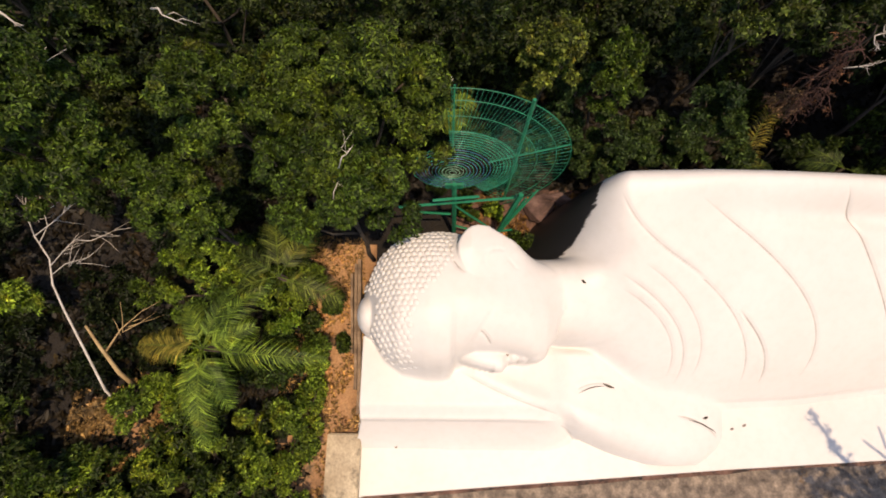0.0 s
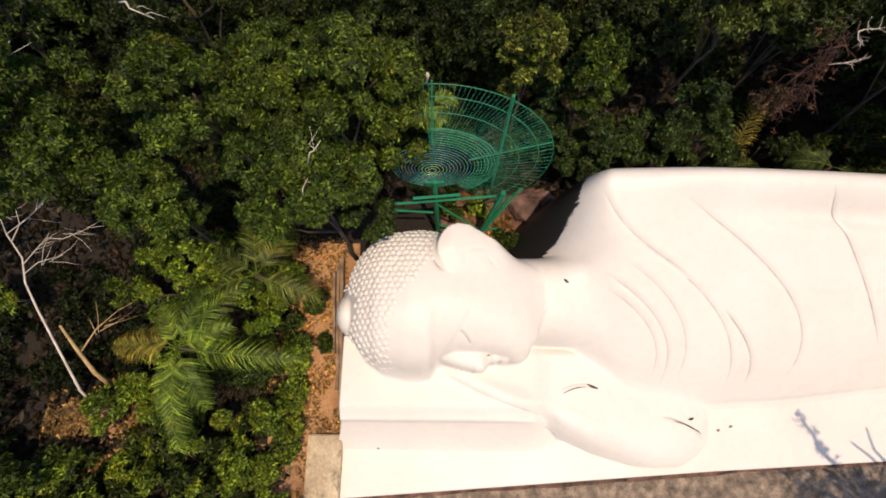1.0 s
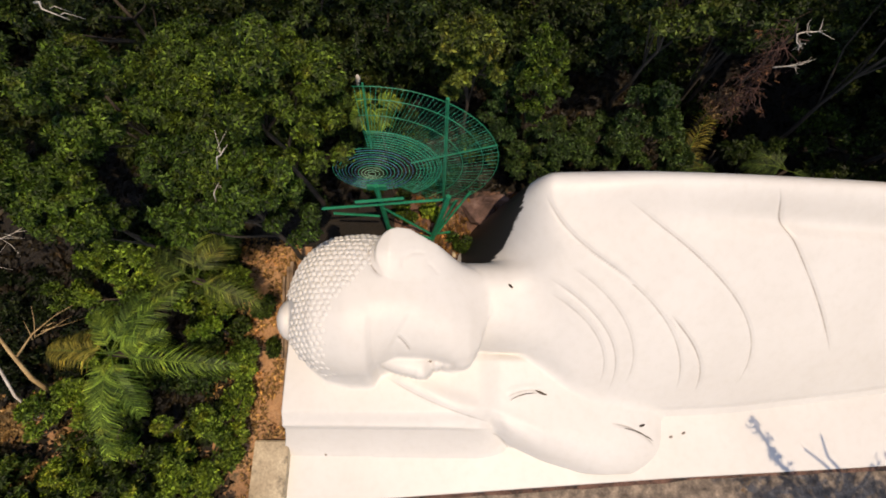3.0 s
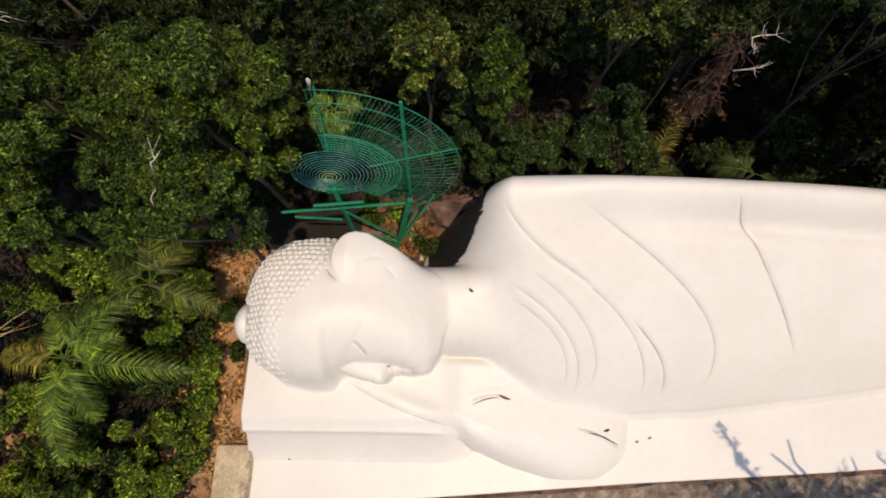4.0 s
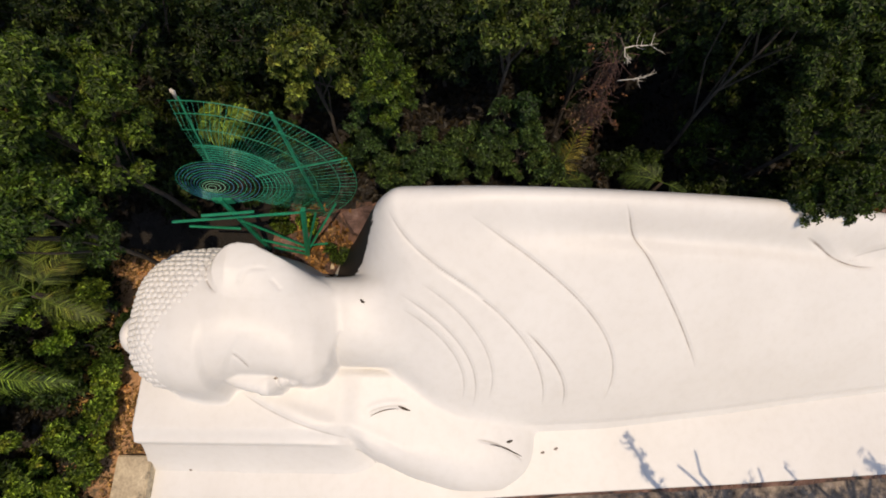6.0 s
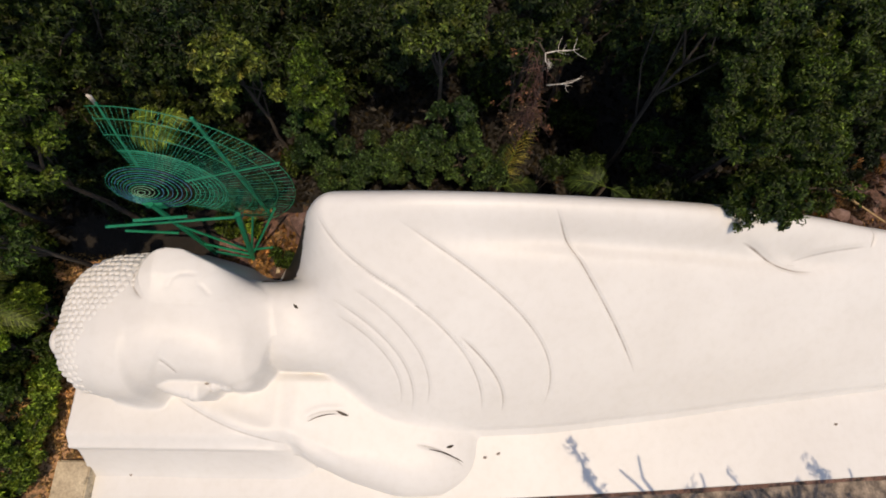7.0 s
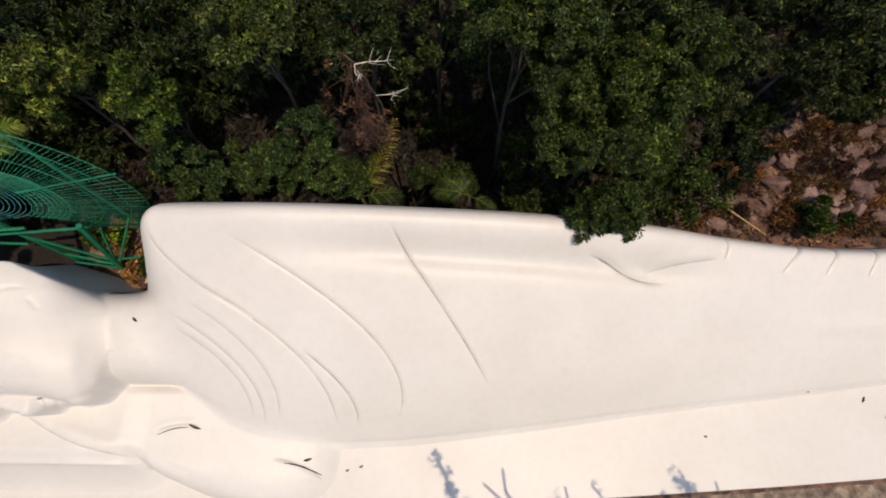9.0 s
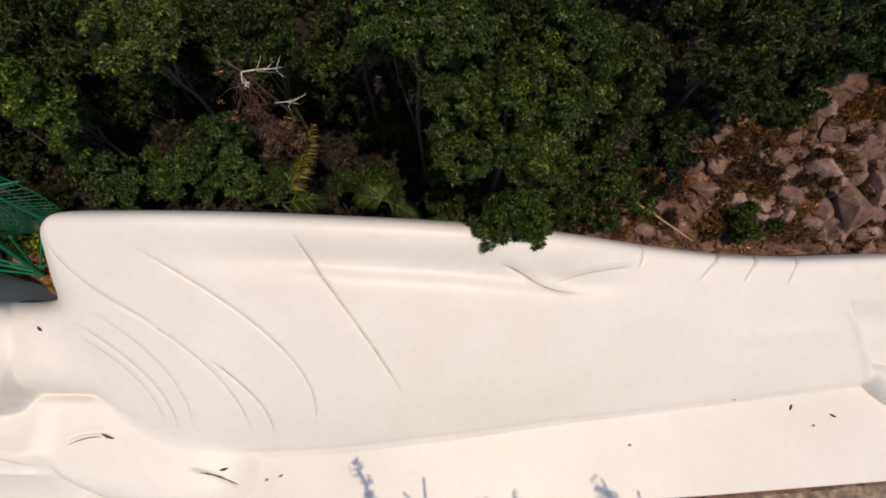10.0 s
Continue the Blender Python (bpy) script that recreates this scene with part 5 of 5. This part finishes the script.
terrace_tree(74, (21.8, -6.2, -1.5), [
    ([(16.0, -1.65), (16.35, -2.1), (16.55, -2.8), (17.1, -3.4)], 8.6, 14), ([(16.5, -2.75), (16.8, -3.2)], 8.4, 3), ([(18.7, -1.95), (18.8, -2.8), (19.2, -3.3)], 8.6, 0),
    ([(17.9, -2.5), (18.5, -3.0), (18.9, -3.4)], 8.5, 0), ([(19.4, -3.9), (18.9, -4.1)], 8.0, 5), ([(17.6, -4.0), (18.2, -4.3)], 8.0, 5), ([(21.2, -2.6), (21.3, -3.1)], 8.4, 1), ([(22.3, -2.55), (22.7, -3.0)], 8.4, 1), ([(20.6, -3.8), (20.3, -4.2)], 8.0, 5)] + [([(16.0 + 0.85 * i, -4.3 - 0.25 * (i % 3)), (16.4 + 0.85 * i, -4.7 - 0.2 * (i % 2))], 7.9, 24) for i in range(9)])
terrace_tree(75, (30.6, -6.0, -1.5), [
    ([(25.8, -2.3), (26.2, -2.6)], 8.3, 12), ([(27.3, -2.35), (27.4, -2.8)], 8.3, 0), ([(25.3, -3.2), (26.0, -3.4)], 8.0, 5), ([(23.6, -3.4), (24.4, -3.5)], 8.0, 4)] + [([(24.0 + 1.1 * i, -4.0 - 0.25 * (i % 3)), (24.5 + 1.1 * i, -4.4)], 7.9, 20) for i in range(4)])


# ---- beside the plinth: path slab, gutter pipes ----
bm = box(-4.75, -3.36, -7.0, -2.35, -0.6, 0.42, 0.04)
for v in bm.verts:
    v.co.z += 0.03 * wobble(v.co.x * 2, v.co.y, 1.0)
tagged(new("concrete_slab", bm_mesh("concrete_slab", bm, CONCRETE)), "weathered concrete path slab beside the plinth", "slab")
for x, y0, y1, w, z in ((-3.52, -1.55, 4.9, 0.07, 0.62), (-3.68, -0.6, 4.7, 0.06, 0.60), (-3.86, 0.9, 4.3, 0.05, 0.55)):
    bm = box(x - w, x + w, y0, y1, z - 0.4, z, 0.015)
    bmesh.ops.subdivide_edges(bm, edges=[e for e in bm.edges if e.calc_length() > 2], cuts=9)
    for v in bm.verts:
        v.co.x += 0.025 * float(wobble(np.array(v.co.y * 1.5), np.array(x * 9), 2.0)) - 0.03 * v.co.y
        v.co.z += 0.12 + 0.15 * max(v.co.y, 0.0)
    tagged(new("wooden_rail", bm_mesh("wooden_rail", bm, OLDWOOD)), "weathered brown plank along the plinth's side", "rail", "planks beside the plinth")
for k, (x, y, r) in enumerate(((3.55, 5.75, 0.22), (3.9, 5.5, 0.28), (4.2, 5.9, 0.2), (3.3, 5.45, 0.16), (3.75, 5.95, 0.15))):
    rock(900 + k, x, y, r, label="pale broken rubble beside the statue's neck", material=CONCRETE)

# ---- leaf litter ----
def litter(seed, x0, x1, y0, y1, count, material, test, size=0.16):
    rng = np.random.default_rng(seed)
    x, y = rng.uniform(x0, x1, count), rng.uniform(y0, y1, count)
    k = test(x, y)
    x, y = x[k], y[k]
    n = len(x)
    p = np.stack([x, y, ground_z(x, y) + 0.03 + 0.08 * rng.random(n)], 1)
    t = rng.normal(size=(n, 3)) * np.array([1, 1, 0.35])
    t /= np.linalg.norm(t, axis=1)[:, None]
    b = np.cross(t, rng.normal(size=(n, 3)) * 0.35 + np.array([0, 0, 1]))
    b /= np.linalg.norm(b, axis=1)[:, None]
    L = size * (0.5 + rng.random(n))[:, None]
    v = np.stack([p - t * L, p + b * L * 0.4 + np.array([0, 0, 0.02]), p + t * L, p - b * L * 0.4 + np.array([0, 0, 0.02])], 1).reshape(-1, 3)
    i = np.arange(n)[:, None] * 4
    f = np.concatenate([i + [0, 1, 2], i + [0, 2, 3]], 0)
    tagged(new("leaf_litter", fast_mesh("leaf_litter", v, f, material)), "fallen leaves painted near-black for the shade on the soil" if material == LEAF_SHADE_BROWN else "dry brown fallen leaves covering the soil", "leaf litter", kind="stuff")


litter(81, -6.8, -3.5, -6, 6, 7000, LEAF_TAN, lambda x, y: (wobble(x * 2, y * 2, 5.0) > -0.25) & ((y > -2.3) | (x < -4.8)), 0.08)
litter(82, -14, -10.2, -3.8, 0.2, 9000, LEAF_TAN, lambda x, y: wobble(x * 2, y * 2, 7.0) > -0.1, 0.10)
litter(83, 25.5, 41, 7.4, 14.5, 5000, LEAF_RUST, lambda x, y: (wobble(x * 1.6, y * 1.6, 9.0) > -0.15) & (y < 9.2 + 0.55 * (x - 25)), 0.085)
litter(85, -22, 44, 7.6, 18.5, 40000, LEAF_SHADE_BROWN, lambda x, y: ((x < -1) | (x > 6.5) | (y > 8.4)) & ((x < 25.5) | (y > 9.2 + 0.5 * (x - 25))), 0.17)
litter(86, -22, -5.5, -6.5, 8, 14000, LEAF_SHADE_BROWN, lambda x, y: wobble(x * 2, y * 2, 7.0) < 0.35, 0.17)
litter(84, 0.8, 6.5, 5.0, 8.2, 2200, LEAF_DRY, lambda x, y: wobble(x * 2, y * 2, 4.0) > 0.0)

# ---- dead leaves lying on the white paint, and dark slivers for other marks ----
def fallen(x, y, length, az, bend=0.15, w=0.05, name="leaf_sliver", mat=None):
    z = float(max(statue_height(np.array([[x]]), np.array([[y]]))[0, 0], 0.0))
    root_z = z + 0.015
    n = 6
    verts, faces = [], []
    for i in range(n + 1):
        s = i / n - 0.5
        ww = w * math.sin(math.pi * (0.08 + 0.84 * i / n))
        c = Vector((length * s, bend * length * (s * s), 0.03 * math.sin(3 * i)))
        px = x + c.x * math.cos(radians(az)) - c.y * math.sin(radians(az))
        py = y + c.x * math.sin(radians(az)) + c.y * math.cos(radians(az))
        c.z += float(max(statue_height(np.array([[px]]), np.array([[py]]))[0, 0], 0.0)) - z
        verts += [c + Vector((0, -ww, 0)), c + Vector((0, 0, ww * 0.5)), c + Vector((0, ww, 0))]
    for i in range(n):
        for k in range(2):
            faces.append((3 * i + k, 3 * i + 3 + k, 3 * i + 4 + k, 3 * i + 1 + k))
    ob = tagged(new(name, mesh_of(name, verts, faces, mat or BARK)), "dark leaf-shaped sliver lying on the white paint", "dead leaf", "fallen leaves")
    ob.matrix_basis = pose(x, y, root_z, 0, 0, az)


# the sliver at 2.4, 0.75 stands for the nostril's dark mark
for x, y, L, az in ((6.75, -0.36, 0.5, -20), (10.95, -1.6, 0.3, 12), (27.15, -0.64, 0.16, 10), (34.1, 0.9, 0.28, 60), (35.8, 0.6, 0.3, -25), (34.9, 0.2, 0.14, 20), (5.3, 3.43, 0.22, -40), (-1.9, -2.9, 0.12, 0), (2.4, 0.75, 0.14, 20), (31.6, 1.2, 0.15, 0), (12.95, -1.95, 0.19, 25), (12.4, -2.1, 0.17, 15)):
    fallen(x, y, L, az, mat=PIPE if L < 0.2 else None)
# sliver added as the dark undercut crack at the elbow
fallen(10.85, -1.88, 1.5, -22, -0.22, 0.03)
# thin sliver added as the dark line between arm and chest
fallen(6.0, -0.42, 1.1, 14, -0.3, 0.018)
